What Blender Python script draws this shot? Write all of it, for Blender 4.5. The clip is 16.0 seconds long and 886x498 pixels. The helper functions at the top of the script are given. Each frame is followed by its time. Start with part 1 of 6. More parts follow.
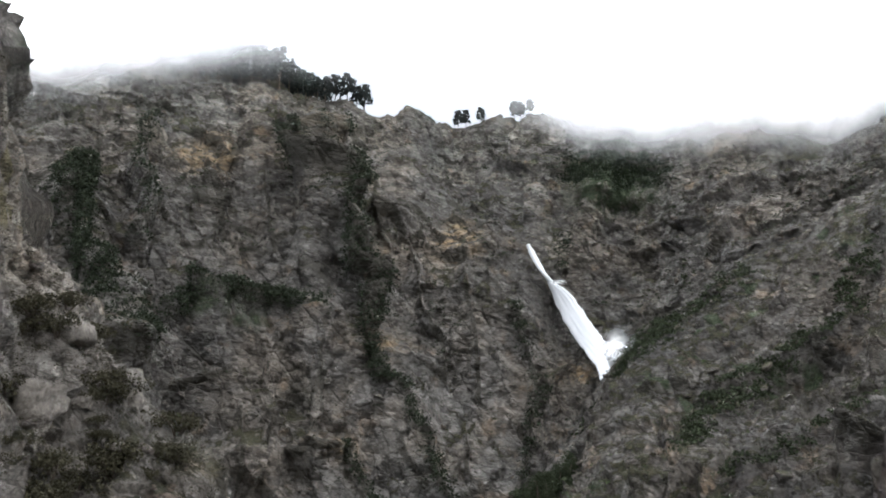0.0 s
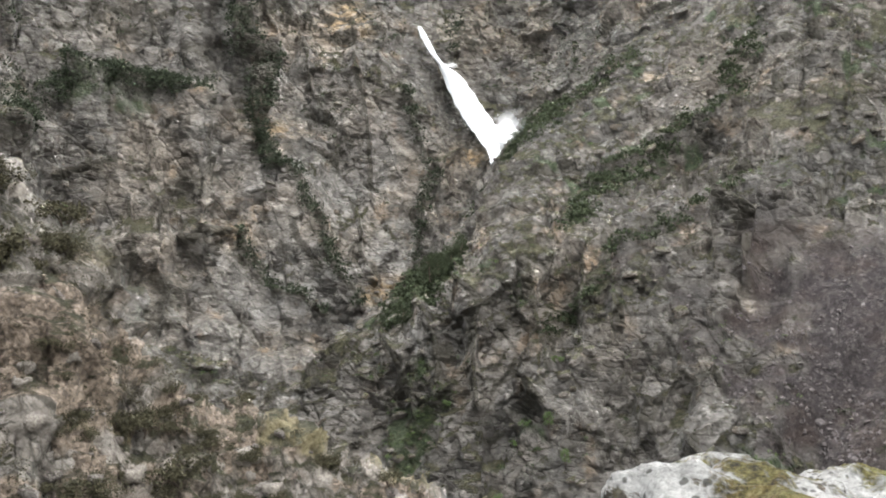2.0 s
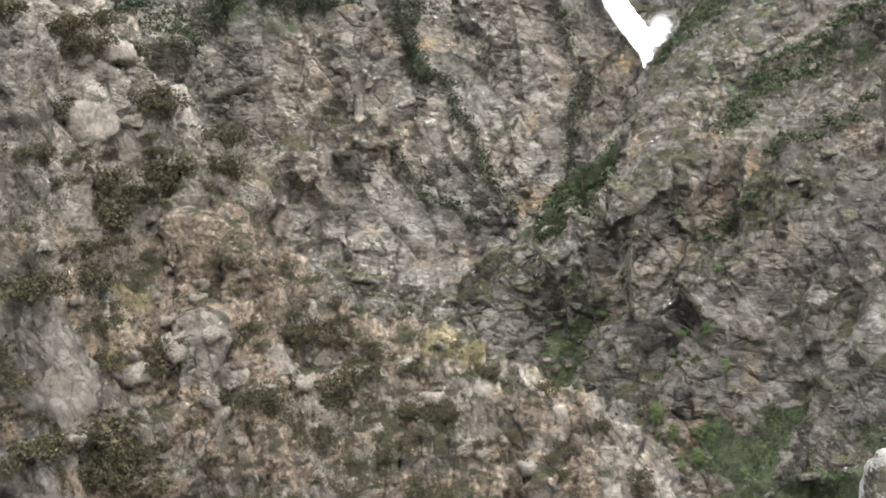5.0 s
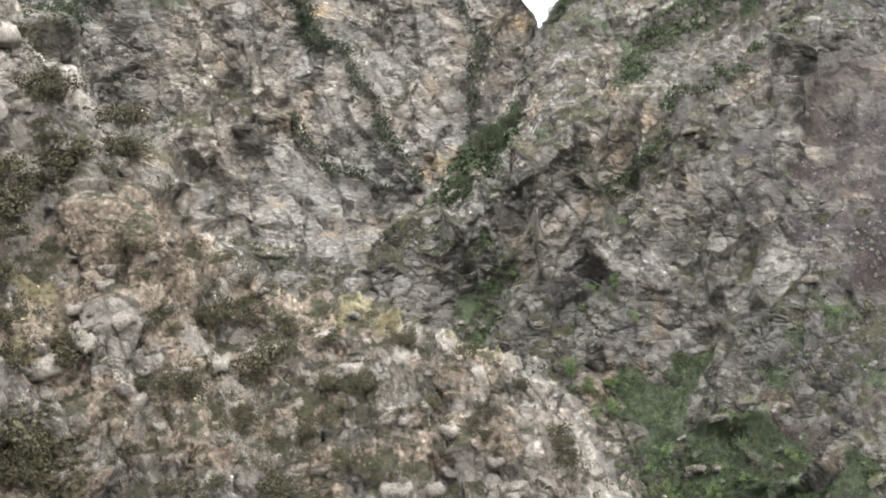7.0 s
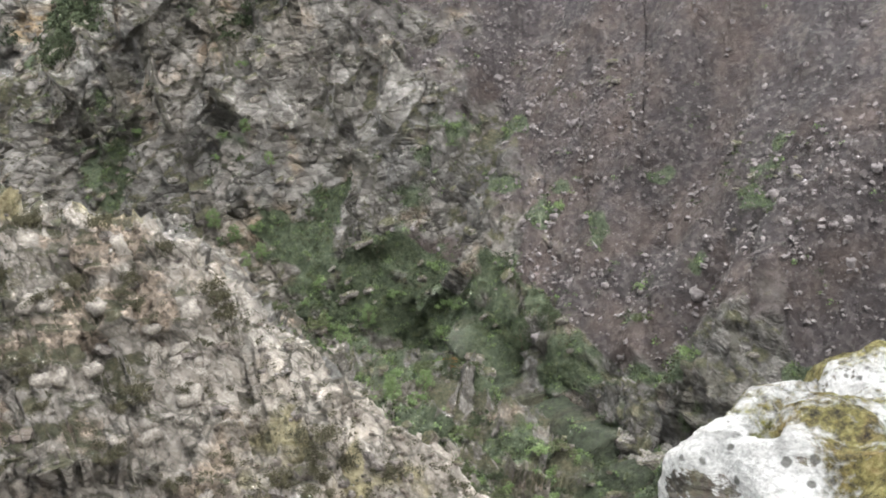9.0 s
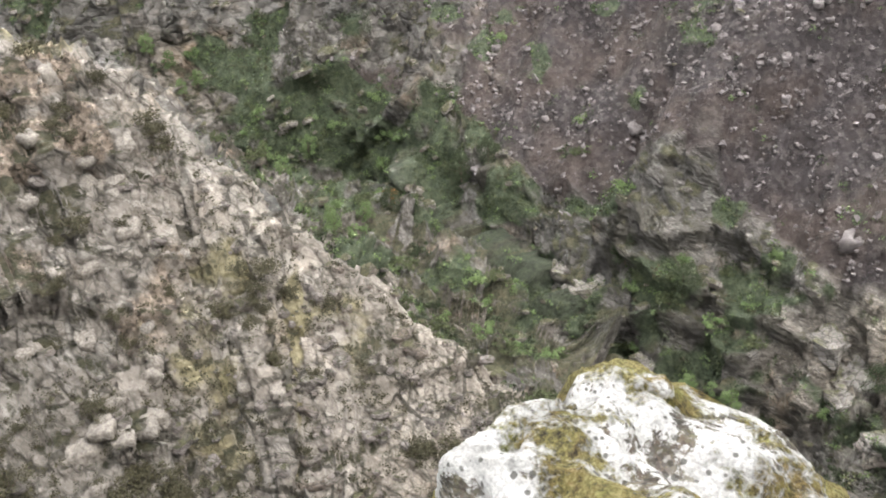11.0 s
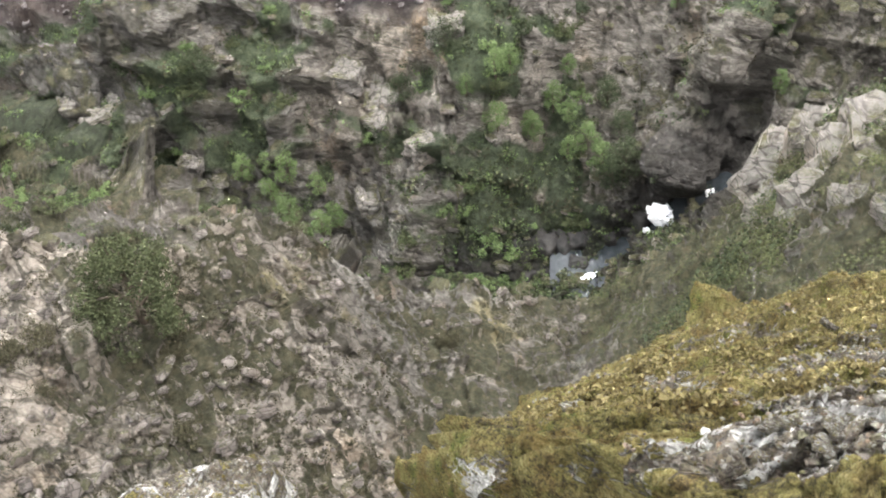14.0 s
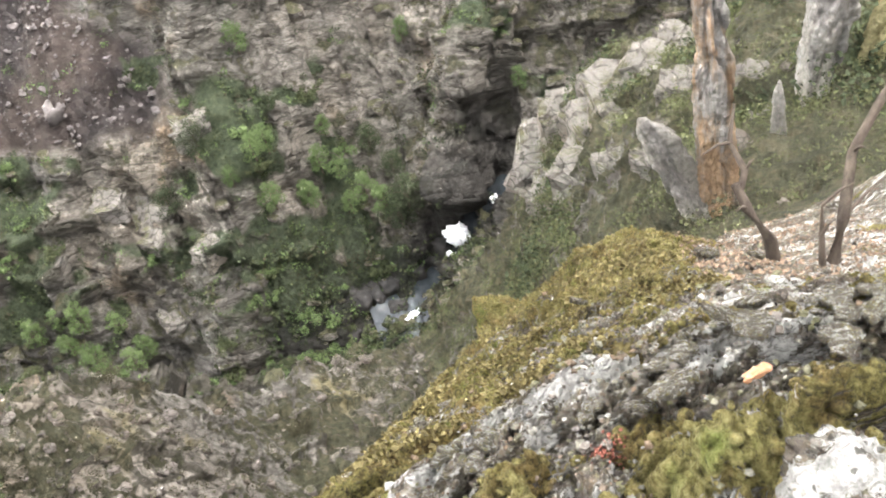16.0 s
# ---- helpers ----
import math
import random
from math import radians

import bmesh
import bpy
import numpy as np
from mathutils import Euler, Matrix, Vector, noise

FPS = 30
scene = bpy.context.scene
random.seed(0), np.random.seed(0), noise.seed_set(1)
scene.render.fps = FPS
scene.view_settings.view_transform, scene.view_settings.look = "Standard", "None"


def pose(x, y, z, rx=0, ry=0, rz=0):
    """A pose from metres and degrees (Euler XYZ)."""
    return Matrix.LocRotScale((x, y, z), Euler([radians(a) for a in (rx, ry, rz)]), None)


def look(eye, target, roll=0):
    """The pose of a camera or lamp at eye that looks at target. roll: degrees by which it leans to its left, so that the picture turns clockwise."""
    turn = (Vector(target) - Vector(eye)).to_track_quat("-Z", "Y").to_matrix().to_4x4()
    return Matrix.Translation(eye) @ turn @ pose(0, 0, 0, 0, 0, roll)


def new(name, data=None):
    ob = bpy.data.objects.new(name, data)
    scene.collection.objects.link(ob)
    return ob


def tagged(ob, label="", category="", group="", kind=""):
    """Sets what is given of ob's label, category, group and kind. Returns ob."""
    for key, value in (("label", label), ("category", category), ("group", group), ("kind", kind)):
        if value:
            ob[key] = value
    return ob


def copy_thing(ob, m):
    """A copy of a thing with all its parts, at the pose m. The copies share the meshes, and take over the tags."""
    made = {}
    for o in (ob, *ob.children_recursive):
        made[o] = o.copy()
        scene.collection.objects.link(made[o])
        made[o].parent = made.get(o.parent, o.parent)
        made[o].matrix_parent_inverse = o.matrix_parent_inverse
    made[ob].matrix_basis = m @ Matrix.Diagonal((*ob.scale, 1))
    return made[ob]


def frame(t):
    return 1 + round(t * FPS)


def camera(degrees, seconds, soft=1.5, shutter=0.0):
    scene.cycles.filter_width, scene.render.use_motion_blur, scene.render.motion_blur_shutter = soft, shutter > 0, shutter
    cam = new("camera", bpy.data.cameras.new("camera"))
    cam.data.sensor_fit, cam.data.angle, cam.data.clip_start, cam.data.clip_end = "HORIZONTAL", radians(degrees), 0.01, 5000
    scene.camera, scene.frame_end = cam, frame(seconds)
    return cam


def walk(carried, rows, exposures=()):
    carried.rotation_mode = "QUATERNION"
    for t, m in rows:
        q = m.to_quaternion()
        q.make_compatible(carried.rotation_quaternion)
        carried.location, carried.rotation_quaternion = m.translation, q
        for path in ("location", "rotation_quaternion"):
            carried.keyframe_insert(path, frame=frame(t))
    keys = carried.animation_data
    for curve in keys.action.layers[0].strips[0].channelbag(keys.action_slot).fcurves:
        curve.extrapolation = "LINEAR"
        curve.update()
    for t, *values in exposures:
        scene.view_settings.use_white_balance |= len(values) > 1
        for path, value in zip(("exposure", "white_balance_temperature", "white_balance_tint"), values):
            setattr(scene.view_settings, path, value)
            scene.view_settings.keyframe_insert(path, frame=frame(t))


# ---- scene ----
# ---------------------------------------------------------------- camera
# seconds, place in metres, heading clockwise from +y, pitch up, roll, in degrees
ROWS = [
    (0.0, 0.00, 0.00, 0.00, 0.00, 5.00, 0.00),
    (0.5, 0.00, 0.00, 0.00, -5.83, 3.41, 2.97),
    (1.0, 0.00, 0.00, 0.00, -0.62, -0.16, 1.26),
    (1.5, 0.00, 0.00, 0.00, 3.49, -3.41, -0.07),
    (2.0, 0.00, 0.00, 0.00, 6.10, -7.29, -0.51),
    (2.5, 0.00, 0.03, -0.01, 6.01, -10.67, -0.39),
    (3.0, -0.03, 0.06, -0.01, 2.61, -11.30, 0.65),
    (3.5, -0.06, 0.07, 0.01, -2.16, -10.74, -0.49),
    (3.7, -0.06, 0.05, 0.03, -2.53, -10.65, -1.38),
    (5.8, -0.28, 0.00, 0.18, -1.58, -12.77, -4.95),
    (6.0, -0.31, -0.00, 0.20, -0.33, -12.67, -6.04),
    (6.5, -0.36, -0.02, 0.23, 2.43, -13.68, -4.59),
    (7.0, -0.41, -0.03, 0.27, 2.39, -14.38, -5.65),
    (7.5, -0.47, -0.04, 0.30, 6.49, -20.31, -5.28),
    (8.0, -0.40, 0.36, 0.32, 11.27, -23.93, -5.48),
    (8.5, -0.32, 0.59, 0.25, 17.45, -25.05, -7.06),
    (8.7, -0.30, 0.61, 0.26, 20.81, -25.21, -7.71),
    (10.8, -0.10, 0.30, 0.90, 27.31, -33.58, -4.31),
    (11.0, -0.12, 0.29, 0.89, 25.57, -35.68, -5.26),
    (11.5, 0.25, 0.58, 0.98, 28.29, -39.41, -7.32),
    (12.0, 0.44, 0.86, 0.71, 31.62, -43.74, -8.26),
    (12.5, 0.64, 0.91, 0.54, 35.08, -45.03, -8.02),
    (13.0, 0.89, 1.01, 0.36, 43.92, -47.69, -6.58),
    (13.5, 1.07, 1.01, 0.25, 51.14, -49.83, -6.06),
    (14.0, 1.22, 0.96, 0.21, 57.70, -50.61, -7.22),
    (14.5, 1.33, 0.86, 0.20, 63.91, -49.35, -7.56),
    (15.0, 1.34, 0.74, 0.22, 68.36, -49.76, -9.63),
    (15.5, 1.38, 0.66, 0.17, 72.38, -51.06, -10.92),
    (16.0, 1.40, 0.58, 0.17, 74.85, -49.29, -14.06),
]


def aim(x, y, z, heading, pitch, roll):
    return pose(x, y, z, 90 + pitch, 0, -heading) @ pose(0, 0, 0, 0, 0, roll)


cam = camera(47.72, 16.0, soft=1.9)
walk(cam, [(r[0], aim(*r[1:])) for r in ROWS], exposures=[(0.0, -0.96, 6000, 10), (0.5, -0.74, 6050, 10), (0.8, -0.62, 6100, 10), (1.6, -0.08, 6150, 10), (2.4, 0.32, 6450, 9), (3.5, 0.42, 6500, 9), (6.0, 0.48, 6400, 9), (6.5, 0.64, 6300, 9), (7.0, 0.68, 6300, 9), (8.5, 0.62, 6250, 9), (11.0, 0.66, 6400, 11), (12.5, 0.58, 6450, 11), (14.0, 0.92, 6450, 11), (16.0, 1.06, 6550, 11)])

# ---------------------------------------------------------------- world and sun
world = bpy.data.worlds.new("overcast")
scene.world = world
world.use_nodes = True
wn, wl = world.node_tree.nodes, world.node_tree.links
wn.clear()
sky = wn.new("ShaderNodeTexSky")
sky.sky_type, sky.sun_disc = "NISHITA", False
sky.sun_elevation, sky.sun_rotation = radians(52), radians(150)
sky.dust_density, sky.ozone_density = 4.0, 0.6
w_sky = wn.new("ShaderNodeBackground")
w_sky.inputs[1].default_value = 0.05
w_cloud = wn.new("ShaderNodeBackground")
w_cloud.inputs[0].default_value = (0.97, 0.985, 1.0, 1)
w_cloud.inputs[1].default_value = 1.25
w_add = wn.new("ShaderNodeAddShader")
w_out = wn.new("ShaderNodeOutputWorld")
w_dir = wn.new("ShaderNodeTexCoord")
w_sep = wn.new("ShaderNodeSeparateXYZ")
w_up = wn.new("ShaderNodeMapRange")
for k, v in ((1, 0.1), (2, 1.0), (3, 1.95), (4, 3.0)):
    w_up.inputs[k].default_value = v
wl.new(w_dir.outputs["Generated"], w_sep.inputs[0])
wl.new(w_sep.outputs[2], w_up.inputs[0])
wl.new(w_up.outputs[0], w_cloud.inputs[1])
wl.new(sky.outputs[0], w_sky.inputs[0])
wl.new(w_sky.outputs[0], w_add.inputs[0])
wl.new(w_cloud.outputs[0], w_add.inputs[1])
wl.new(w_add.outputs[0], w_out.inputs[0])

sun = new("sun", bpy.data.lights.new("sun", "SUN"))
sun.data.energy, sun.data.angle, sun.data.color = 1.3, radians(14), (1.0, 0.97, 0.93)
sun.matrix_world = look((0, 0, 0), (-0.45, 0.55, -1.1))


# ---------------------------------------------------------------- materials
def mat(name, rough=0.9):
    m = bpy.data.materials.new(name)
    m.use_nodes = True
    nt = m.node_tree
    b = nt.nodes["Principled BSDF"]
    b.inputs["Roughness"].default_value = rough
    b.inputs["Specular IOR Level"].default_value = 0.25
    return m, nt, b


def node(nt, kind, **kw):
    n = nt.nodes.new("ShaderNode" + kind)
    for k, v in kw.items():
        n.inputs[k].default_value = v
    return n


def coords(nt):
    return nt.nodes.new("ShaderNodeTexCoord").outputs["Object"]


def noise_tex(nt, vec, scale, detail=5.0, rough=0.6, stretch=None):
    if stretch:
        mp = nt.nodes.new("ShaderNodeMapping")
        mp.inputs["Scale"].default_value = stretch
        mp.inputs["Rotation"].default_value = (0.3, 0.22, 0.5)
        nt.links.new(vec, mp.inputs[0])
        vec = mp.outputs[0]
    n = node(nt, "TexNoise", Scale=scale, Detail=detail, Roughness=rough)
    nt.links.new(vec, n.inputs["Vector"])
    return n.outputs["Fac"]


def ramp(nt, fac, stops):
    r = nt.nodes.new("ShaderNodeValToRGB")
    el = r.color_ramp.elements
    while len(el) < len(stops):
        el.new(0.5)
    for e, (p, c) in zip(el, stops):
        e.position, e.color = p, (*c, 1) if len(c) == 3 else c
    nt.links.new(fac, r.inputs[0])
    return r.outputs[0]


def grey(v):
    return (v, v, v)


def blend(nt, fac, a, b, mode="MIX"):
    n = nt.nodes.new("ShaderNodeMix")
    n.data_type, n.blend_type = "RGBA", mode
    for sock, v in ((0, fac), (6, a), (7, b)):
        if hasattr(v, "links"):
            nt.links.new(v, n.inputs[sock])
        elif sock == 0:
            n.inputs[0].default_value = v
        else:
            n.inputs[sock].default_value = (*v, 1)
    return n.outputs[2]


def calc(nt, op, a, b=0.0, clamp=False):
    n = nt.nodes.new("ShaderNodeMath")
    n.operation, n.use_clamp = op, clamp
    for i, v in enumerate((a, b)):
        if hasattr(v, "links"):
            nt.links.new(v, n.inputs[i])
        else:
            n.inputs[i].default_value = v
    return n.outputs[0]


def relief(nt, b, height, dist, strength=1.0):
    n = node(nt, "Bump", Strength=strength, Distance=dist)
    nt.links.new(height, n.inputs["Height"])
    nt.links.new(n.outputs[0], b.inputs["Normal"])


def attr(nt, name):
    n = nt.nodes.new("ShaderNodeAttribute")
    n.attribute_name = name
    return n.outputs["Fac"]


def bedded(nt, v, lean, heading, form, unit):
    """Coordinates along a set of joints, uneven, one unit (m) to a cell."""
    mp = nt.nodes.new("ShaderNodeMapping")
    mp.vector_type = "TEXTURE"
    mp.inputs["Rotation"].default_value = (0, radians(lean), -radians(heading))
    mp.inputs["Scale"].default_value = [f * unit for f in form]
    nt.links.new(v, mp.inputs[0])
    out = mp.outputs[0]
    for scale, amp in ((0.6, 0.5), (3.5, 0.16)):
        shake = node(nt, "TexNoise", Scale=scale / unit, Detail=3.0)
        nt.links.new(v, shake.inputs["Vector"])
        add = nt.nodes.new("ShaderNodeVectorMath")
        add.operation = "MULTIPLY_ADD"
        add.inputs[1].default_value = (amp, amp, amp)
        nt.links.new(shake.outputs["Color"], add.inputs[0])
        nt.links.new(out, add.inputs[2])
        out = add.outputs[0]
    return out


def crag(nt, v, scale, width):
    """Flat tilted faces of broken rock: their height, the joints between them (1 in the joint), and a tone for each."""
    e = node(nt, "TexVoronoi", Scale=scale)
    e.feature = "DISTANCE_TO_EDGE"
    c = node(nt, "TexVoronoi", Scale=scale)
    for n in (e, c):
        nt.links.new(v, n.inputs["Vector"])
    rel = nt.nodes.new("ShaderNodeVectorMath")
    rel.operation = "SUBTRACT"
    nt.links.new(v, rel.inputs[0])
    nt.links.new(c.outputs["Position"], rel.inputs[1])
    lean = nt.nodes.new("ShaderNodeVectorMath")
    lean.operation = "SUBTRACT"
    lean.inputs[1].default_value = (0.5, 0.5, 0.5)
    nt.links.new(c.outputs["Color"], lean.inputs[0])
    dot = nt.nodes.new("ShaderNodeVectorMath")
    dot.operation = "DOT_PRODUCT"
    nt.links.new(rel.outputs[0], dot.inputs[0])
    nt.links.new(lean.outputs[0], dot.inputs[1])
    sep = nt.nodes.new("ShaderNodeSeparateColor")
    nt.links.new(c.outputs["Color"], sep.inputs[0])
    joint = ramp(nt, e.outputs[0], [(0.0, grey(1)), (width, grey(0))])
    return dot.outputs["Value"], joint, sep.outputs[0]


def ground_material():
    m, nt, b = mat("mountain_rock", 0.92)
    v = coords(nt)
    big = noise_tex(nt, v, 0.035, 4)
    mid = noise_tex(nt, v, 0.22, 6, 0.65, (1, 1, 2.2))
    fine = noise_tex(nt, v, 1.3, 8, 0.75, (1, 1, 1.8))
    near = ramp(nt, attr(nt, "pale"), [(0.02, grey(0)), (0.10, grey(1))])
    close, flat = attr(nt, "close"), attr(nt, "flat")
    steep = blend(nt, close, bedded(nt, v, 58, 0, (1.7, 1.0, 0.8), 8.0), blend(nt, flat, bedded(nt, v, 66, 25, (1.8, 1.0, 0.8), 2.5), bedded(nt, v, 20, 40, (2.3, 1.1, 0.5), 2.0)))
    level = blend(nt, close, bedded(nt, v, 8, 0, (1.7, 1.0, 0.65), 3.2), blend(nt, flat, bedded(nt, v, 60, 25, (1.7, 1.0, 0.75), 1.05), bedded(nt, v, 18, 40, (2.4, 1.2, 0.42), 0.8)))
    h1, j1, t1 = crag(nt, steep, 1.0, 0.07)
    h2, j2, t2 = crag(nt, level, 1.0, 0.09)
    h3, j3, t3 = crag(nt, level, 2.7, 0.10)
    cell = calc(nt, "SUBTRACT", 8.0, calc(nt, "MULTIPLY", close, 6.1))
    face = attr(nt, "tone")
    # bare rock: grey faces, some brown and ochre, and lichen-grey
    tone = calc(nt, "ADD", calc(nt, "MULTIPLY", mid, 0.42), calc(nt, "ADD", calc(nt, "MULTIPLY", face, 0.30), calc(nt, "ADD", calc(nt, "MULTIPLY", t1, 0.14), calc(nt, "ADD", calc(nt, "MULTIPLY", t2, 0.14), calc(nt, "MULTIPLY", calc(nt, "SUBTRACT", t3, 0.5), 0.16)))))
    rock = ramp(nt, tone, [(0.30, (0.092, 0.083, 0.073)), (0.44, (0.130, 0.118, 0.104)), (0.56, (0.172, 0.156, 0.138)), (0.72, (0.27, 0.25, 0.222))])
    ochre = ramp(nt, noise_tex(nt, v, 0.11, 5, 0.6), [(0.58, grey(0)), (0.70, grey(1))])
    rock = blend(nt, calc(nt, "MULTIPLY", ochre, 0.45), rock, (0.30, 0.21, 0.13))
    stain = calc(nt, "MULTIPLY", attr(nt, "stain"), ramp(nt, mid, [(0.38, grey(0)), (0.55, grey(1))]))
    rock = blend(nt, stain, rock, (0.40, 0.29, 0.17))
    rock = blend(nt, 0.36, rock, ramp(nt, fine, [(0.28, grey(0.24)), (0.5, grey(0.5)), (0.70, grey(0.78))]), "OVERLAY")
    lich = ramp(nt, noise_tex(nt, v, 0.55, 6, 0.7), [(0.56, grey(0)), (0.64, grey(1))])
    rock = blend(nt, calc(nt, "MULTIPLY", lich, 0.34), rock, (0.38, 0.36, 0.31))
    rock = blend(nt, 0.8, rock, ramp(nt, noise_tex(nt, v, 0.028, 5, 0.65), [(0.38, (0.33, 0.34, 0.35)), (0.50, (0.5, 0.5, 0.5)), (0.62, (0.62, 0.58, 0.53))]), "OVERLAY")
    pale = blend(nt, attr(nt, "pale"), rock, blend(nt, 0.42, rock, (0.54, 0.455, 0.36), "SCREEN"))
    # earth and dark growth in the joints
    seam = ramp(nt, noise_tex(nt, v, 0.45, 5, 0.6), [(0.38, grey(0.15)), (0.56, grey(1))])
    dirt = calc(nt, "MULTIPLY", calc(nt, "MAXIMUM", calc(nt, "MULTIPLY", j1, 0.95), calc(nt, "MAXIMUM", calc(nt, "MULTIPLY", j2, 0.8), calc(nt, "MULTIPLY", j3, 0.55))), seam)
    pale = blend(nt, calc(nt, "MULTIPLY", dirt, calc(nt, "ADD", 0.60, calc(nt, "MULTIPLY", close, 0.25))), pale, (0.050, 0.045, 0.034))
    # dark cracks, plus shade painted along the overhangs, main gully and chasm
    crack = ramp(nt, calc(nt, "ADD", calc(nt, "MULTIPLY", attr(nt, "crack_and_shade"), 0.75), calc(nt, "MULTIPLY", fine, 0.55)), [(0.70, grey(0)), (0.80, grey(0.85))])
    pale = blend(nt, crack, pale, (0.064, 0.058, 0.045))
    # dry soil between the rocks
    grit = node(nt, "TexVoronoi", Scale=3.6)
    nt.links.new(v, grit.inputs["Vector"])
    soil = ramp(nt, fine, [(0.3, (0.11, 0.088, 0.066)), (0.55, (0.205, 0.163, 0.125)), (0.75, (0.31, 0.258, 0.21))])
    soil = blend(nt, 0.85, soil, ramp(nt, grit.outputs["Color"], [(0.0, grey(0.15)), (0.9, grey(0.88))]), "OVERLAY")
    # scree: small purple-grey stones
    vor = node(nt, "TexVoronoi", Scale=1.5)
    nt.links.new(v, vor.inputs["Vector"])
    stone = ramp(nt, vor.outputs["Color"], [(0.1, (0.030, 0.025, 0.024)), (0.6, (0.052, 0.043, 0.041)), (0.93, (0.090, 0.076, 0.073)), (1.0, (0.26, 0.235, 0.225))])
    stone = blend(nt, 0.55, stone, ramp(nt, noise_tex(nt, v, 0.6, 8, 0.75), [(0.3, grey(0.2)), (0.7, grey(0.8))]), "OVERLAY")
    stone = blend(nt, ramp(nt, noise_tex(nt, v, 0.07, 6, 0.7), [(0.46, grey(0)), (0.62, grey(0.75))]), stone, blend(nt, 0.5, stone, (0.108, 0.077, 0.060)))
    # plants
    leafy = noise_tex(nt, v, 1.1, 8, 0.75)
    grass = ramp(nt, leafy, [(0.28, (0.016, 0.022, 0.012)), (0.48, (0.056, 0.069, 0.039)), (0.66, (0.100, 0.116, 0.066)), (0.78, (0.155, 0.160, 0.106))])
    heath = ramp(nt, leafy, [(0.28, (0.022, 0.022, 0.013)), (0.48, (0.060, 0.058, 0.033)), (0.64, (0.115, 0.102, 0.062)), (0.78, (0.20, 0.175, 0.125))])
    geo = nt.nodes.new("ShaderNodeNewGeometry")
    sep = nt.nodes.new("ShaderNodeSeparateXYZ")
    nt.links.new(geo.outputs["Normal"], sep.inputs[0])
    patch = calc(nt, "ADD", calc(nt, "MULTIPLY", sep.outputs[2], 0.55), calc(nt, "ADD", calc(nt, "MULTIPLY", big, 0.9), calc(nt, "MULTIPLY", noise_tex(nt, v, 0.30, 7, 0.7), 1.3)))
    heathy = ramp(nt, calc(nt, "SUBTRACT", calc(nt, "SUBTRACT", patch, attr(nt, "bare")), 0.80), [(0.56, grey(0)), (0.68, grey(1))])
    col = blend(nt, ramp(nt, attr(nt, "soil"), [(0.25, grey(0)), (0.5, grey(1))]), pale, soil)
    col = blend(nt, ramp(nt, calc(nt, "ADD", attr(nt, "straw"), calc(nt, "MULTIPLY", fine, 0.5)), [(0.45, grey(0)), (0.75, grey(0.8))]), col, ramp(nt, fine, [(0.3, (0.10, 0.085, 0.040)), (0.65, (0.27, 0.235, 0.125))]))
    col = blend(nt, attr(nt, "scree"), col, stone)
    col = blend(nt, heathy, col, blend(nt, attr(nt, "green"), heath, grass))
    lush = ramp(nt, calc(nt, "ADD", calc(nt, "MULTIPLY", attr(nt, "green"), 0.8), calc(nt, "MULTIPLY", noise_tex(nt, v, 0.13, 6, 0.7), 0.9)), [(0.68, grey(0)), (0.84, grey(1))])
    col = blend(nt, lush, col, grass)
    # wet rock beside the river; the same dark colour paints shade in cave and chasm
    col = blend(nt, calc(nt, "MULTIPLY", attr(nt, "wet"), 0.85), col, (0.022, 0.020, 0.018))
    nt.links.new(col, b.inputs["Base Color"])
    faces = calc(nt, "ADD", calc(nt, "MULTIPLY", h1, 1.25), calc(nt, "ADD", calc(nt, "MULTIPLY", h2, 0.55), calc(nt, "MULTIPLY", h3, 0.55)))
    gaps = calc(nt, "ADD", calc(nt, "MULTIPLY", j1, 0.06), calc(nt, "ADD", calc(nt, "MULTIPLY", j2, 0.03), calc(nt, "MULTIPLY", j3, 0.012)))
    h = calc(nt, "MULTIPLY", calc(nt, "SUBTRACT", faces, gaps), cell)
    h = calc(nt, "ADD", h, calc(nt, "ADD", calc(nt, "MULTIPLY", mid, 0.5), calc(nt, "MULTIPLY", fine, 0.4)))
    soft_cover = calc(nt, "MAXIMUM", calc(nt, "MAXIMUM", heathy, lush), attr(nt, "scree"))
    h = blend(nt, soft_cover, h, calc(nt, "ADD", calc(nt, "MULTIPLY", leafy, 1.1), calc(nt, "MULTIPLY", fine, 0.5)))
    relief(nt, b, h, 1.0, 1.0)
    return m


def leaf_material(name, dark, light, rough=0.7):
    m, nt, b = mat(name, max(rough, 0.85))
    b.inputs["Specular IOR Level"].default_value = 0.12
    geo = nt.nodes.new("ShaderNodeNewGeometry")
    info = nt.nodes.new("ShaderNodeObjectInfo")
    f = calc(nt, "ADD", calc(nt, "MULTIPLY", geo.outputs["Random Per Island"], 0.7), calc(nt, "MULTIPLY", info.outputs["Random"], 0.3))
    nt.links.new(ramp(nt, f, [(0.05, dark), (0.9, light)]), b.inputs["Base Color"])
    b.inputs["Subsurface Weight"].default_value = 0.0
    return m


def plain_material(name, dark, light, scale, rough=0.85, bump=0.0, stretch=None):
    m, nt, b = mat(name, rough)
    v = coords(nt)
    f = noise_tex(nt, v, scale, 7, 0.65, stretch)
    nt.links.new(ramp(nt, f, [(0.3, dark), (0.7, light)]), b.inputs["Base Color"])
    if bump:
        relief(nt, b, f, bump)
    return m


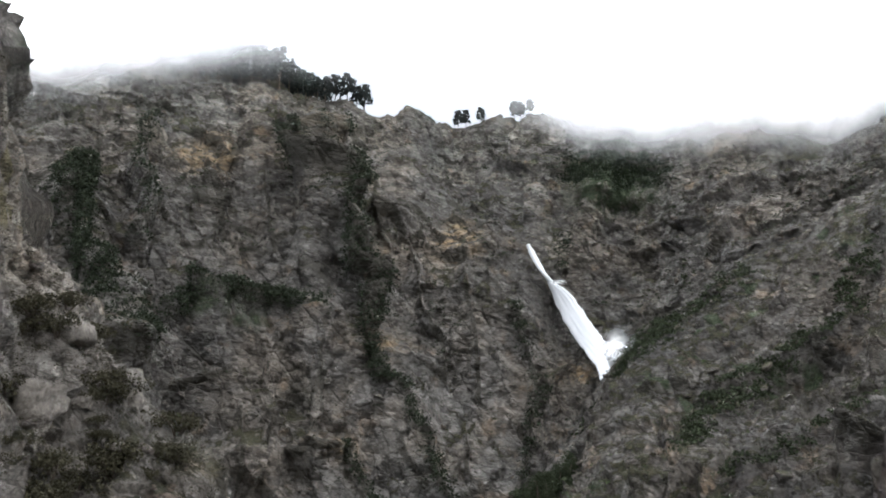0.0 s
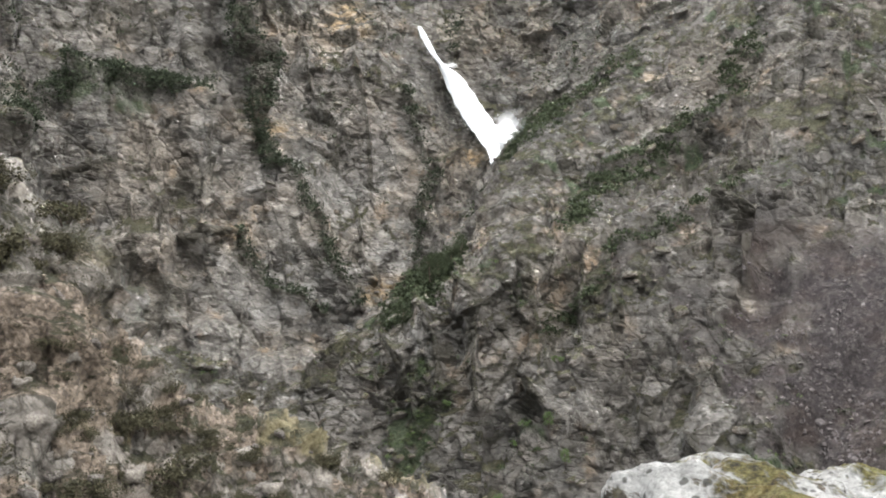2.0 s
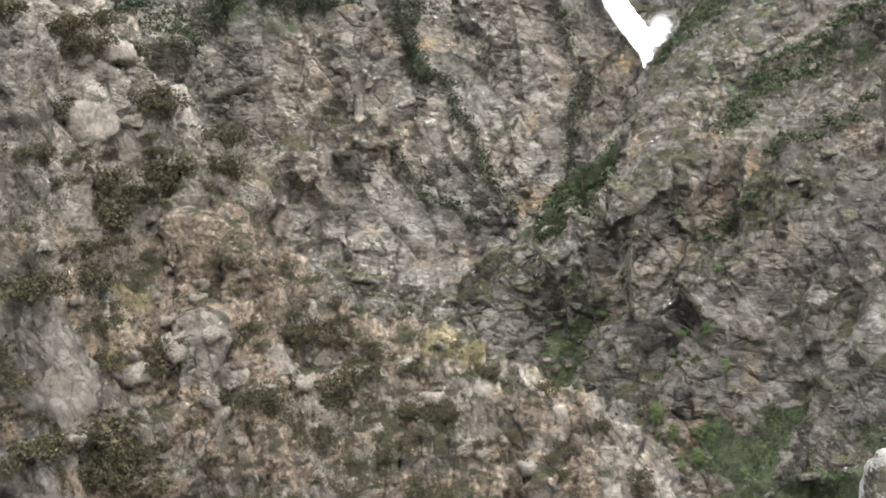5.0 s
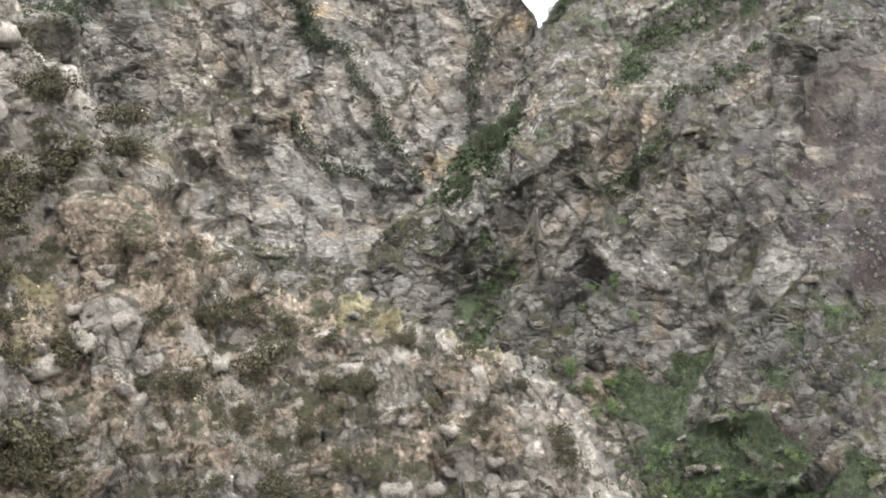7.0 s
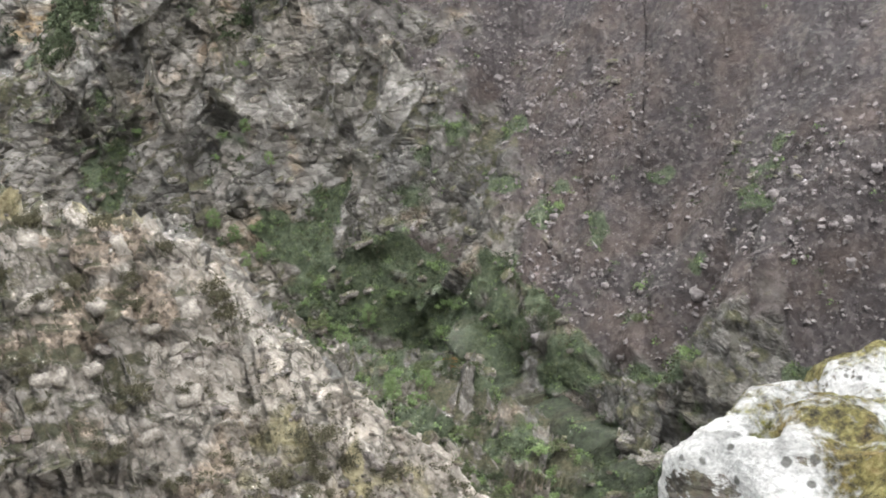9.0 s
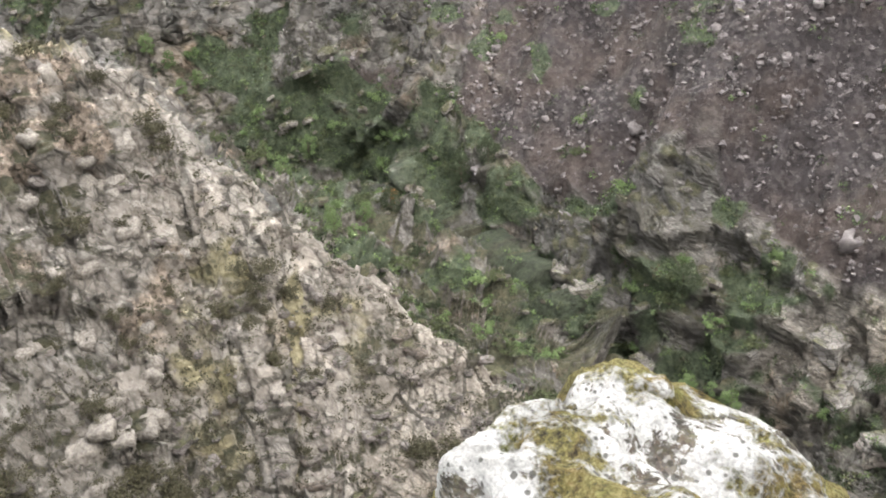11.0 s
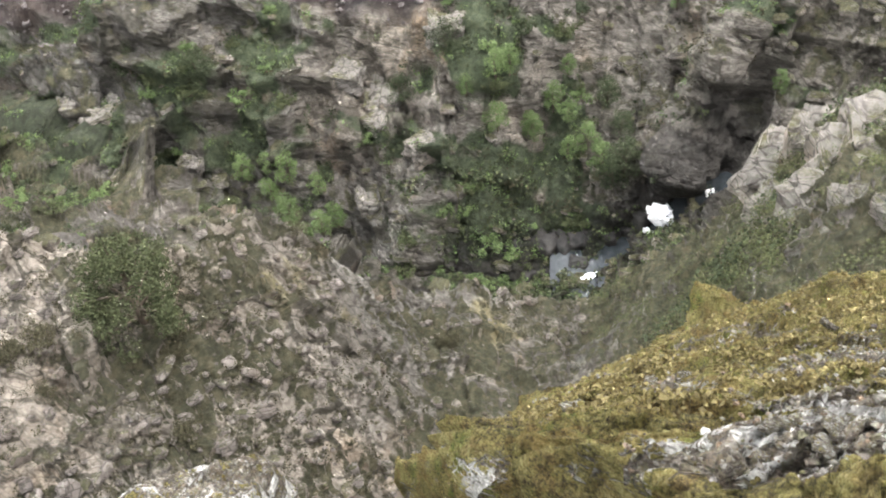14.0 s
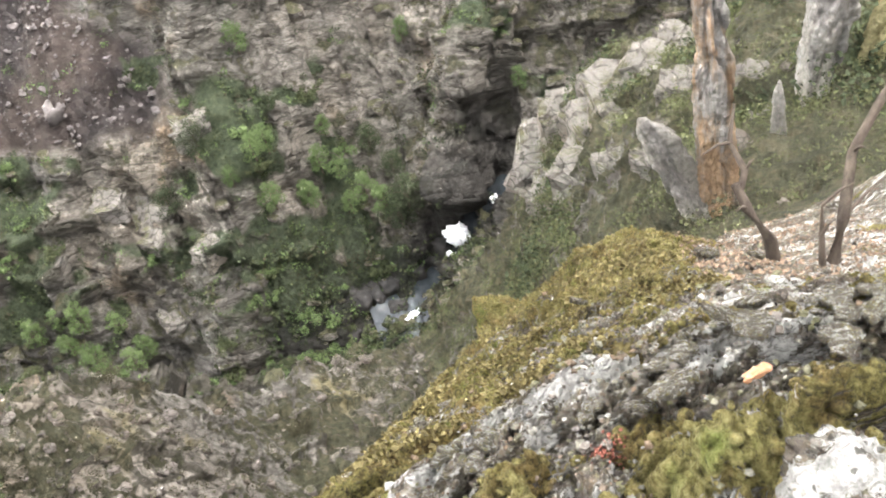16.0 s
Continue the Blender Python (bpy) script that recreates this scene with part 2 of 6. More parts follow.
GROUND = ground_material()
BARK = plain_material("bark", (0.05, 0.038, 0.03), (0.16, 0.13, 0.10), 6.0, 0.95, 0.02, (1, 1, 0.2))
LEAF_DARK = leaf_material("dark_leaves", (0.03, 0.038, 0.021), (0.06, 0.072, 0.038))
LEAF_HEATH = leaf_material("heath_leaves", (0.042, 0.04, 0.025), (0.078, 0.07, 0.041))
# darker than the other leaves: the gullies' shade is put into their colour
LEAF_GULLY_SHADE = leaf_material("gully_shade_leaves", (0.026, 0.033, 0.020), (0.048, 0.057, 0.034))
LEAF_GREEN = leaf_material("spring_leaves", (0.072, 0.105, 0.044), (0.142, 0.188, 0.078))
# needle colour lightened and greyed to include the haze before the skyline
LEAF_PINE_HAZED = leaf_material("hazed_pine_needles", (0.020, 0.024, 0.021), (0.055, 0.061, 0.053))


# ---------------------------------------------------------------- noise
def hashed(i, j, k, seed):
    n = (i.astype(np.int64) * 374761393 + j.astype(np.int64) * 668265263 + k.astype(np.int64) * 1274126177 + seed * 974634777) & 0xFFFFFFFF
    n = ((n ^ (n >> 13)) * 1274126177) & 0xFFFFFFFF
    n = ((n ^ (n >> 16)) * 2246822519) & 0xFFFFFFFF
    return ((n ^ (n >> 15)) & 0xFFFFFF) / float(0x7FFFFF) - 1.0


def vnoise(p, seed=0):
    f = np.floor(p)
    i = f.astype(np.int64)
    w = p - f
    w = w * w * (3 - 2 * w)
    out = np.zeros(p.shape[:-1])
    for a in (0, 1):
        for b in (0, 1):
            for c in (0, 1):
                k = (w[..., 0] if a else 1 - w[..., 0]) * (w[..., 1] if b else 1 - w[..., 1]) * (w[..., 2] if c else 1 - w[..., 2])
                out += k * hashed(i[..., 0] + a, i[..., 1] + b, i[..., 2] + c, seed)
    return out


def fbm(p, octaves, seed=0, gain=0.5):
    out, amp = 0, 1.0
    for o in range(octaves):
        out = out + amp * vnoise(p * 2.0 ** o, seed + o * 17)
        amp *= gain
    return out


BED = np.array(Euler((radians(24), radians(16), radians(25))).to_matrix())


def blocks(p, size, seed):
    """Jointed rock: each block of a bed stands a little proud or back, with open joints."""
    q = p @ BED / size
    q = q + 0.22 * np.stack([vnoise(q * 0.7 + 9, seed + k) for k in range(3)], -1)
    w = q[..., 2] * 1.7
    lay = np.floor(w)
    u = q[..., 0] + 0.7 * hashed(lay, lay * 0, lay * 0, seed + 5)
    v = q[..., 1] * 1.2 + 0.7 * hashed(lay, lay * 0 + 3, lay * 0, seed + 6)
    fu, fv = np.floor(u), np.floor(v)
    h = hashed(fu, fv, lay, seed)
    edge = np.minimum.reduce([np.abs(x - np.round(x)) for x in (u, v, w)])
    tilt = (u - fu - 0.5) * hashed(fu, fv, lay, seed + 7) + (v - fv - 0.5) * hashed(fu, fv, lay, seed + 8)
    return 0.5 * h + 0.55 * tilt - 0.5 * np.clip(1 - edge / 0.13, 0, 1)


def frame_of(lean, heading=0.0):
    """Axes of a set of joints: across, into the face, and along a line that leans from level, degrees."""
    return np.array(Euler((0, radians(lean), -radians(heading))).to_matrix())


def facets(p, size, seed, axes, stretch):
    """Broken rock: flat tilted faces that meet in cracks. Gives height, nearness to a crack, and a tone for each face."""
    q = (p @ axes) / (size * np.array(stretch))
    q = q + 0.30 * np.stack([vnoise(q * 1.3 + 5, seed + k) for k in range(3)], -1)
    base = np.floor(q - 0.5)
    f1 = np.full(p.shape[:-1], 9.0)
    f2 = f1.copy()
    best = np.zeros_like(q)
    off = np.zeros_like(q)
    for a in (0, 1):
        for b in (0, 1):
            for c in (0, 1):
                cell = base + [a, b, c]
                mid = cell + 0.5 + 0.40 * np.stack([hashed(cell[..., 0], cell[..., 1], cell[..., 2], seed + 30 + k) for k in range(3)], -1)
                rel = q - mid
                d = (rel ** 2).sum(-1)
                hit = d < f1
                f2 = np.where(hit, f1, np.minimum(f2, d))
                f1 = np.where(hit, d, f1)
                best[hit], off[hit] = cell[hit], rel[hit]
    tilt = np.stack([hashed(best[..., 0], best[..., 1], best[..., 2], seed + 60 + k) for k in range(4)], -1)
    gap = np.sqrt(f2) - np.sqrt(f1)
    h = 0.75 * (off * tilt[..., :3]).sum(-1) + 0.30 * tilt[..., 3] - 0.34 * np.exp(-gap / 0.08)
    return h, np.clip(1.15 - gap / 0.13, 0, 1), 0.5 + 0.5 * tilt[..., 3]


# ---------------------------------------------------------------- mesh helpers
def mesh_from(name, verts, faces, material, smooth=False):
    me = bpy.data.meshes.new(name)
    verts, faces = np.asarray(verts, dtype=np.float32), np.asarray(faces, dtype=np.int32)
    k = faces.shape[1]
    me.vertices.add(len(verts))
    me.vertices.foreach_set("co", verts.ravel())
    me.loops.add(faces.size)
    me.loops.foreach_set("vertex_index", faces.ravel())
    me.polygons.add(len(faces))
    me.polygons.foreach_set("loop_start", np.arange(0, faces.size, k, dtype=np.int32))
    me.polygons.foreach_set("use_smooth", np.full(len(faces), smooth))
    me.materials.append(material)
    me.update(calc_edges=True)
    return me


def grid_faces(n, m, wrap=False):
    i = np.arange(n * m).reshape(n, m)
    j = np.roll(i, -1, 0) if wrap else i[1:]
    i = i if wrap else i[:-1]
    return np.stack([i[:, :-1], j[:, :-1], j[:, 1:], i[:, 1:]], -1).reshape(-1, 4)


def part(name, me, parent, label=""):
    ob = new(name, me)
    ob.parent = parent
    return tagged(ob, label)


# ---------------------------------------------------------------- the gorge: one sheet of ground
# Each line of the land by heading (degrees), its distance (m) and its height (m) against the viewpoint.
def rise(line):
    """Heading, distance, angle of elevation -> heading, distance, height."""
    return [(a, d, d * math.tan(radians(e))) for a, d, e in line]


LIP = [(-34, 1.0, -2.6), (124, 1.0, -2.6)]
SHELF = [(-34, 3.0, -11), (20, 3.0, -12), (60, 4.0, -12), (75, 6.0, -13), (85, 9.0, -14.0), (95, 10.0, -14.0), (110, 10, -11.5), (124, 10, -9)]
FOOT = [(-34, 34, -50), (0, 24, -52), (30, 22, -52), (50, 24, -60), (65, 22, -58), (76, 23, -46), (84, 23, -34), (94, 23, -24.5), (105, 22, -22), (124, 22, -17)]
SPUR = rise([(-34, 118, 20), (-28, 108, 18), (-24.5, 100, 16.4), (-24.05, 98, 15.2), (-23.75, 97.5, 7.4), (-22.6, 96, 4.7), (-20.6, 93, 4.0), (-20.2, 92, 1.7), (-18.3, 90.5, -0.8), (-17.1, 89.5, -2.2), (-15.5, 86, -5.0), (-13.9, 84, -6.6), (-12, 80, -10.8), (-9.3, 78, -15), (-5.2, 77, -16.2),
             (3.3, 72, -20.3), (7.5, 70, -22), (8.4, 67, -24.4), (10.9, 64, -27.2), (15, 58, -32.7), (24.9, 50, -41), (34.5, 46, -45.4), (38, 48, -45.6),
             (42, 51, -44.8), (46.6, 52, -47.9), (49.5, 54, -50.5), (54, 58, -51.6), (70, 64, -53.4), (74, 63, -51.7), (80, 60, -48.6), (84, 58, -44.5), (88, 56, -39.5), (124, 45, -25)])
RIVER = [(-34, 190, -40), (-17, 190, -52), (0, 170, -74), (12, 150, -80), (22, 134, -83), (26, 124, -83), (30, 112, -84.5), (34, 100, -86), (42, 84, -88), (52, 74, -89.5), (62, 70.5, -91), (70, 71.5, -91), (72.6, 75, -91), (74.5, 77.2, -90.8), (76, 78.6, -89), (78, 80, -88), (80, 82, -86), (90, 86, -85), (124, 96, -82)]
BANK = [(-34, 196, -38), (-17, 196, -50), (0, 176, -70), (12, 158, -76), (22, 139, -74), (26, 130, -73), (34, 106, -78), (42, 90, -82), (62, 76, -87), (70, 77, -88), (73, 81, -85), (76, 86, -80), (79, 88, -74), (84, 90, -72), (90, 94, -74), (124, 104, -68)]
FOOTWALL = [(-34, 206, -30), (-17, 206, -46), (-3, 192, -58), (3, 184, -61), (9, 182, -56), (14, 178, -49), (20, 176, -50), (30, 154, -62), (42, 118, -64), (62, 102, -64), (70, 104, -66), (74, 106, -66), (80, 108, -60), (90, 110, -56), (124, 124, -46)]
WALLTOP = [(-34, 212, -26), (-17, 212, -43), (-3, 200, -55), (3, 192, -45), (9, 196, -32), (14, 200, -30), (20, 200, -32), (30, 180, -46), (42, 142, -50), (62, 124, -49), (72, 128, -50), (80, 130, -44), (90, 132, -40), (124, 150, -28)]
CREST = rise([(-34, 240, -9), (-17, 235, -10.5), (-5, 225, -15.0), (-0.7, 226, -14.3), (2, 234, -11.4), (5.3, 250, -9.2), (8.2, 270, -6.6), (9.0, 292, -3.0), (10.4, 300, -0.4), (13.2, 304, 1.6), (16.3, 306, 3.9), (19.8, 306, 5.3), (23.8, 306, 7.9), (34, 300, 8.5), (60, 290, 9), (90, 280, 9), (124, 280, 9)])
BACK = [(-34, 262, -46), (-17, 262, -50), (-5, 262, -62), (0, 268, -60), (5, 296, -48), (8.5, 330, -17), (10.5, 326, -6), (13.2, 322, 4), (16.3, 318, 19), (20, 316, 28), (24, 314, 43), (34, 310, 48), (60, 300, 50), (124, 300, 50)]
FACE = [(-34, 330, 40), (-17, 330, 34), (-5, 336, 26), (2, 342, 22), (5, 352, 30), (8, 372, 22), (10, 374, 16), (14, 356, 32), (20, 346, 44), (24, 340, 54), (34, 340, 56), (60, 330, 58), (124, 330, 58)]
SKY = rise([(-34, 400, 16.4), (-23.5, 410, 15.2), (-17.1, 415, 14.6), (-12.4, 420, 14.0), (-9.3, 424, 13.4), (-4.4, 430, 13.0), (-1.4, 436, 12.6), (0.5, 446, 11.9), (4.8, 440, 12.4), (10.3, 430, 13.2), (16.5, 420, 13.8), (24, 410, 14.2), (40, 400, 14.5), (124, 380, 15)])
DOME = rise([(-34, 470, 15.2), (-24, 470, 15.4), (-20, 470, 16.0), (-14.7, 470, 16.3), (-11.5, 472, 15.9), (-9.9, 474, 15.1), (-7.3, 478, 13.4), (-4.7, 484, 11.6), (0, 490, 10.0), (124, 490, 10)])
BEYOND = [(-34, 900, 190), (124, 900, 190)]
FAR = [(-34, 4200, 260), (124, 4200, 260)]

LINES = [LIP, SHELF, FOOT, SPUR, RIVER, BANK, FOOTWALL, WALLTOP, CREST, BACK, FACE, SKY, DOME, BEYOND, FAR]
STEPS = [4, 6, 18, 220, 12, 80, 22, 50, 60, 130, 10, 110, 116, 12, 6, 4]
AZ = np.concatenate([np.arange(-34, -31, 0.5), np.arange(-31, 36, 0.11), np.arange(36, 98, 0.15), np.arange(98, 124.1, 0.65)])
AZ_EVEN = np.arange(-34, 124.2, 0.19)


SPUR_BACK = []
for _a, _d, _h in SPUR:
    _r = float(np.interp(_a, [q[0] for q in RIVER], [q[1] for q in RIVER]))
    _m = _d + (_r - _d) * 0.34
    SPUR_BACK.append((_a, _m, _m * _h / _d - 0.06 * _m))
LINES.insert(4, SPUR_BACK)


def along(line, az):
    a, d, h = (np.array(c, float) for c in zip(*line))
    k = np.exp(-0.5 * (np.arange(-6, 7) / 2.6) ** 2)
    k /= k.sum()
    out = []
    for c in (d, h):
        v = np.interp(AZ_EVEN, a, c)
        out.append(np.interp(az, AZ_EVEN, np.convolve(np.pad(v, 6, mode="edge"), k, "valid")))
    return out


def land():
    n = len(AZ)
    R, H = [np.full(n, 0.25)], [np.full(n, -1.15)]
    z0 = np.zeros(n)
    zone = [z0 - 1]
    prev = (R[0], H[0])
    for k, (line, steps) in enumerate(zip(LINES, STEPS)):
        d, h = along(line, AZ)
        jag = fbm(np.stack([np.radians(AZ) * 60, z0 + 3.3 * k, z0], -1), 4 if k in (3, 12) else 1, 40 + k)
        if 3 <= k <= 12:
            h = h + jag * 0.006 * d
            d = d * (1 + 0.012 * fbm(np.stack([np.radians(AZ) * 40, z0 + 7.7 * k, z0], -1), 3 if k in (3, 12) else 1, 80 + k))
        s = np.linspace(0, 1, steps + 1)[1:]
        for t in s:
            R.append(prev[0] + (d - prev[0]) * t)
            H.append(prev[1] + (h - prev[1]) * t)
            zone.append(z0 + k - 1 + t)
        prev = (d, h)
    R, H, zone = (np.stack(x, 1) for x in (R, H, zone))
    # round the creases between the slopes
    ker = np.array([1, 2, 3, 2, 1.0]) / 9
    for a in (R, H):
        pad = np.pad(a, ((0, 0), (2, 2)), mode="edge")
        a[:] = sum(ker[i] * pad[:, i:i + a.shape[1]] for i in range(5))
    ang = np.radians(AZ)[:, None]
    P = np.stack([R * np.sin(ang), R * np.cos(ang), H], -1)
    return P, zone


def normals(P):
    du, dv = np.gradient(P, axis=0), np.gradient(P, axis=1)
    n = np.cross(dv, du)
    n = n / (np.linalg.norm(n, axis=-1, keepdims=True) + 1e-9)
    return n


def bump(x, mid, half):
    return np.exp(-((x - mid) / half) ** 2)


soft = lambda x: np.clip(x, 0, 1)


LAND, ZONE = land()
az = AZ[:, None] + 0 * ZONE
dist = np.linalg.norm(LAND[..., :2], axis=-1)
elev = np.degrees(np.arctan2(LAND[..., 2], dist))
NRM = normals(LAND)
# lines of the land are followed unevenly
shake_a = 0.55 * fbm(np.stack([az * 0.5, elev * 0.5, 0 * az + 1], -1), 3, 5)
shake_e = 0.45 * fbm(np.stack([az * 0.5, elev * 0.5, 0 * az + 9], -1), 3, 6)
wob = fbm(np.stack([elev * 0.25, elev * 0, ZONE * 0], -1), 3, 5)
cliff = (ZONE > 9.9) & (ZONE < 12.2)
spur_face = (ZONE > 2) & (ZONE < 3.05)
far_bank = (ZONE > 5) & (ZONE < 9.1)
chasm = (ZONE > 4.3) & (ZONE < 6.6)


def line_at(points, half, loose=1.0):
    """How near the land is to a line of headings and elevations: 1 on it, falling off over half a width, in degrees."""
    x, y = az + loose * shake_a, elev + loose * shake_e
    best = np.full(az.shape, 99.0)
    for (ax, ay), (bx, by) in zip(points[:-1], points[1:]):
        dx, dy = bx - ax, by - ay
        t = np.clip(((x - ax) * dx + (y - ay) * dy) / (dx * dx + dy * dy), 0, 1)
        best = np.minimum(best, np.hypot(x - ax - t * dx, y - ay - t * dy))
    return np.exp(-(best / half) ** 2)


def knob(a, e, wa, we, rough=0.6):
    """A buttress or crag: flat on top with steep sides."""
    r = np.hypot((az + rough * shake_a - a) / wa, (elev + rough * shake_e - e) / we)
    return soft(2.2 * (1 - r)) ** 0.7


# the cliff: main gully, left gully, ledges, long joints
main_gully = line_at([(-7.6, 9.5), (-7.3, 6.9), (-5.9, 4.7), (-5.5, 3.1), (-4.4, 1.6), (-4.2, -1.0), (-3.4, -2.6)], 0.45)
left_gully = line_at([(-20.6, 7.5), (-19.9, 3.2), (-18.0, 0.9), (-17.2, -1.3)], 1.1) * soft((10 - elev) / 3)
side_gully = line_at([(-17.2, 9.4), (-16.7, 6.0), (-16.9, 4.0)], 0.45)
ledge = line_at([(-15.4, 1.3), (-13.6, 1.9), (-11.7, 1.8), (-9.6, 1.7), (-8.0, 1.3)], 0.62, 0.5)
long_joint = line_at([(-3.4, -2.4), (-2.0, -3.9), (-1.2, -6.8), (-0.4, -9.1), (0.9, -10.7)], 0.26, 0.6)
low_joint = line_at([(-5.2, -6.3), (-4.3, -8.7), (-2.1, -10.0), (-0.8, -11.0)], 0.24, 0.6)
right_joint = line_at([(3.6, 1.5), (4.4, -0.2), (5.4, -3.3), (4.9, -6.4), (3.6, -9.4)], 0.28, 0.6)
small_joints = np.maximum.reduce([line_at(q, 0.17, 0.6) for q in ([(-10.6, -3.6), (-9.4, -5.4), (-8.3, -6.5)], [(-11.4, -4.0), (-11.5, -9.0)], [(-1.6, 4.2), (-0.6, 1.0), (0.4, -2.4)], [(1.2, 3.5), (2.0, -0.5), (3.0, -4.0)], [(-7.2, -0.5), (-6.8, -3.5), (-7.4, -6.0)], [(0.9, -4.0), (1.5, -7.0), (1.9, -9.2)], [(-13.6, 9.2), (-13.2, 5.4)], [(-10.2, 8.6), (-9.6, 4.6)], [(-3.6, 9.0), (-2.9, 5.2)])])
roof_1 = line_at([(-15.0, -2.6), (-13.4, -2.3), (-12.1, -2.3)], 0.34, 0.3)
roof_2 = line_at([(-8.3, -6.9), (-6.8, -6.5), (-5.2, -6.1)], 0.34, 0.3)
cut = np.zeros_like(az)
cut += cliff * (22.0 * main_gully * soft((elev + 2.5) / 6) + 16.0 * left_gully + 11.0 * side_gully + 4.0 * long_joint + 3.0 * low_joint + 4.5 * right_joint + 2.2 * small_joints)
cut += cliff * 8.0 * bump(az, 7.2 + 0.42 * (elev - 5) + 0.4 * wob, 0.9) * bump(elev, 8.5, 3.5)
# ledges step back above and overhang below
cut += cliff * (5.0 * ledge - 6.0 * knob(-12.0, 4.6, 4.2, 2.9) - 5.0 * knob(-1.4, 3.0, 2.9, 4.2) - 7.0 * knob(-12.2, -3.4, 3.8, 3.4) - 6.0 * knob(-7.0, -3.2, 2.9, 3.0) - 5.0 * knob(1.2, -4.4, 2.4, 4.2) - 4.0 * knob(-3.6, -7.2, 1.9, 3.0) - 4.0 * knob(-8.4, -9.2, 3.0, 2.4))
cut += cliff * (4.5 * roof_1 + 4.0 * roof_2)
# the opposite slope: tall buttresses parted by cracks, a knot of rock above, a cave, crags below
part_lines = np.maximum.reduce([line_at(q, 0.30, 0.4) for q in ([(7.6, -9.0), (7.6, -12.9), (8.2, -16.4)], [(10.9, -8.4), (11.8, -12.6), (12.6, -16.4)], [(14.9, -7.6), (16.2, -12.2)], [(21.7, -6.4), (23.4, -9.4)], [(3.0, -12.6), (4.4, -16.4)], [(5.2, -11.2), (6.0, -15.4)])])
rib_line = line_at([(16.7, -3.3), (18.2, -1.6), (21.3, -0.1), (24.9, 0.7)], 0.8, 0.5)
cut += far_bank * (3.0 * part_lines - 5.0 * knob(12.6, -11.6, 1.8, 3.4) - 3.5 * knob(9.4, -11.8, 1.6, 3.6) - 4.0 * knob(6.4, -12.6, 1.4, 2.6) - 4.0 * knob(9.7, -18.3, 1.4, 1.9) - 4.0 * knob(2.6, -15.4, 1.8, 2.6) - 3.0 * knob(15.7, -15.6, 1.5, 1.2))
cut += far_bank * (-6.0 * knob(20.6, -1.9, 4.2, 1.7) - 2.5 * rib_line + 4.0 * line_at([(21.6, -6.2), (22.6, -7.4), (23.4, -9.2)], 0.4, 0.3))
# the spur
cut += spur_face * 1.6 * line_at([(14.0, -32.5), (13.5, -34.8), (10.6, -38.2), (10.9, -42.5), (9.4, -48)], 0.9)
cut += spur_face * 1.4 * line_at([(30.5, -43.5), (27.5, -46.2), (26.0, -50.0)], 1.0)
cut += spur_face * 2.2 * line_at([(-16.4, -10), (-16.8, -14.0), (-17.6, -18.5), (-20.8, -24)], 1.0)
cut += spur_face * 1.2 * line_at([(-16.2, -9.9), (-15.4, -16.3), (-14.5, -20.6), (-13.2, -25.6), (-12, -31)], 0.9)
cut -= spur_face * (1.8 * knob(35.6, -47.8, 1.7, 2.2) + 1.6 * knob(7.2, -31.5, 3.4, 5.0) + 1.4 * knob(6.0, -41.0, 3.2, 5.0) + 1.6 * knob(-10.6, -16.0, 2.2, 2.2) + 2.0 * knob(-20.6, -8.0, 2.0, 5.0))
# the gorge floor: a dark chasm, slanting beds, the cave behind the cascade
chasm_line = line_at([(24.4, -30.6), (25.4, -32.0), (28.0, -35.1), (30.7, -37.6), (33.8, -40.5), (35.2, -42.6)], 0.62, 0.5)
bed_lines = np.maximum.reduce([line_at(q, 0.36, 0.6) for q in ([(38.2, -35.2), (41.2, -37.5), (46.0, -38.9), (51.2, -39.7)], [(36.9, -39.9), (42.7, -39.8), (46.9, -41.4)], [(36.9, -40.2), (40.8, -44.5)], [(31.0, -35.6), (34.4, -38.6)], [(55.4, -42.6), (60.2, -45.4)], [(44.0, -43.6), (48.0, -43.0)], [(17.4, -25.4), (20.8, -24.6)])])
cut += chasm * 7.0 * chasm_line + ((ZONE > 4.3) & (ZONE < 7.6)) * 3.0 * bed_lines
cut += (ZONE > 5.2) * (ZONE < 7.6) * 8.0 * bump(az, 77.2 + 0.2 * wob, 2.4) * bump(elev, -45.3, 1.9)
cut -= ((ZONE > 5.4) & (ZONE < 8)) * (1.5 * knob(76.0, -41.4, 3.0, 2.3) + 2.0 * knob(33.2, -37.3, 1.3, 1.2) + 2.0 * knob(37.6, -37.4, 1.8, 1.1) + 2.2 * knob(53.6, -40.0, 1.5, 2.0) + 1.8 * knob(50.8, -45.6, 1.4, 1.4) + 1.6 * knob(33.4, -32.8, 1.2, 0.9) + 2.0 * knob(57.0, -43.0, 1.6, 1.2))
cut += far_bank * 2.0 * line_at([(76.0, -35.5), (79.4, -39.1), (80.7, -41)], 0.8, 0.4)
# broad ribs
ribs = fbm(np.stack([az * 0.16 + 0.05 * elev, elev * 0.03, 0 * az], -1), 4, 77)
cut += cliff * 5.0 * (ribs - 0.2) * soft((12.0 - ZONE) * 3)
cut += far_bank * 3.0 * fbm(np.stack([az * 0.22 - 0.12 * elev, elev * 0.05, 0 * az + 4], -1), 4, 78) * soft((9.0 - ZONE) * 3)
cut *= np.where(ZONE > 9.5, soft((12.0 - ZONE) * 4), soft(np.abs(ZONE - 9.0) * 6)) * soft(np.abs(ZONE - 3.0) * 12)
BASE = LAND - NRM * cut[..., None]

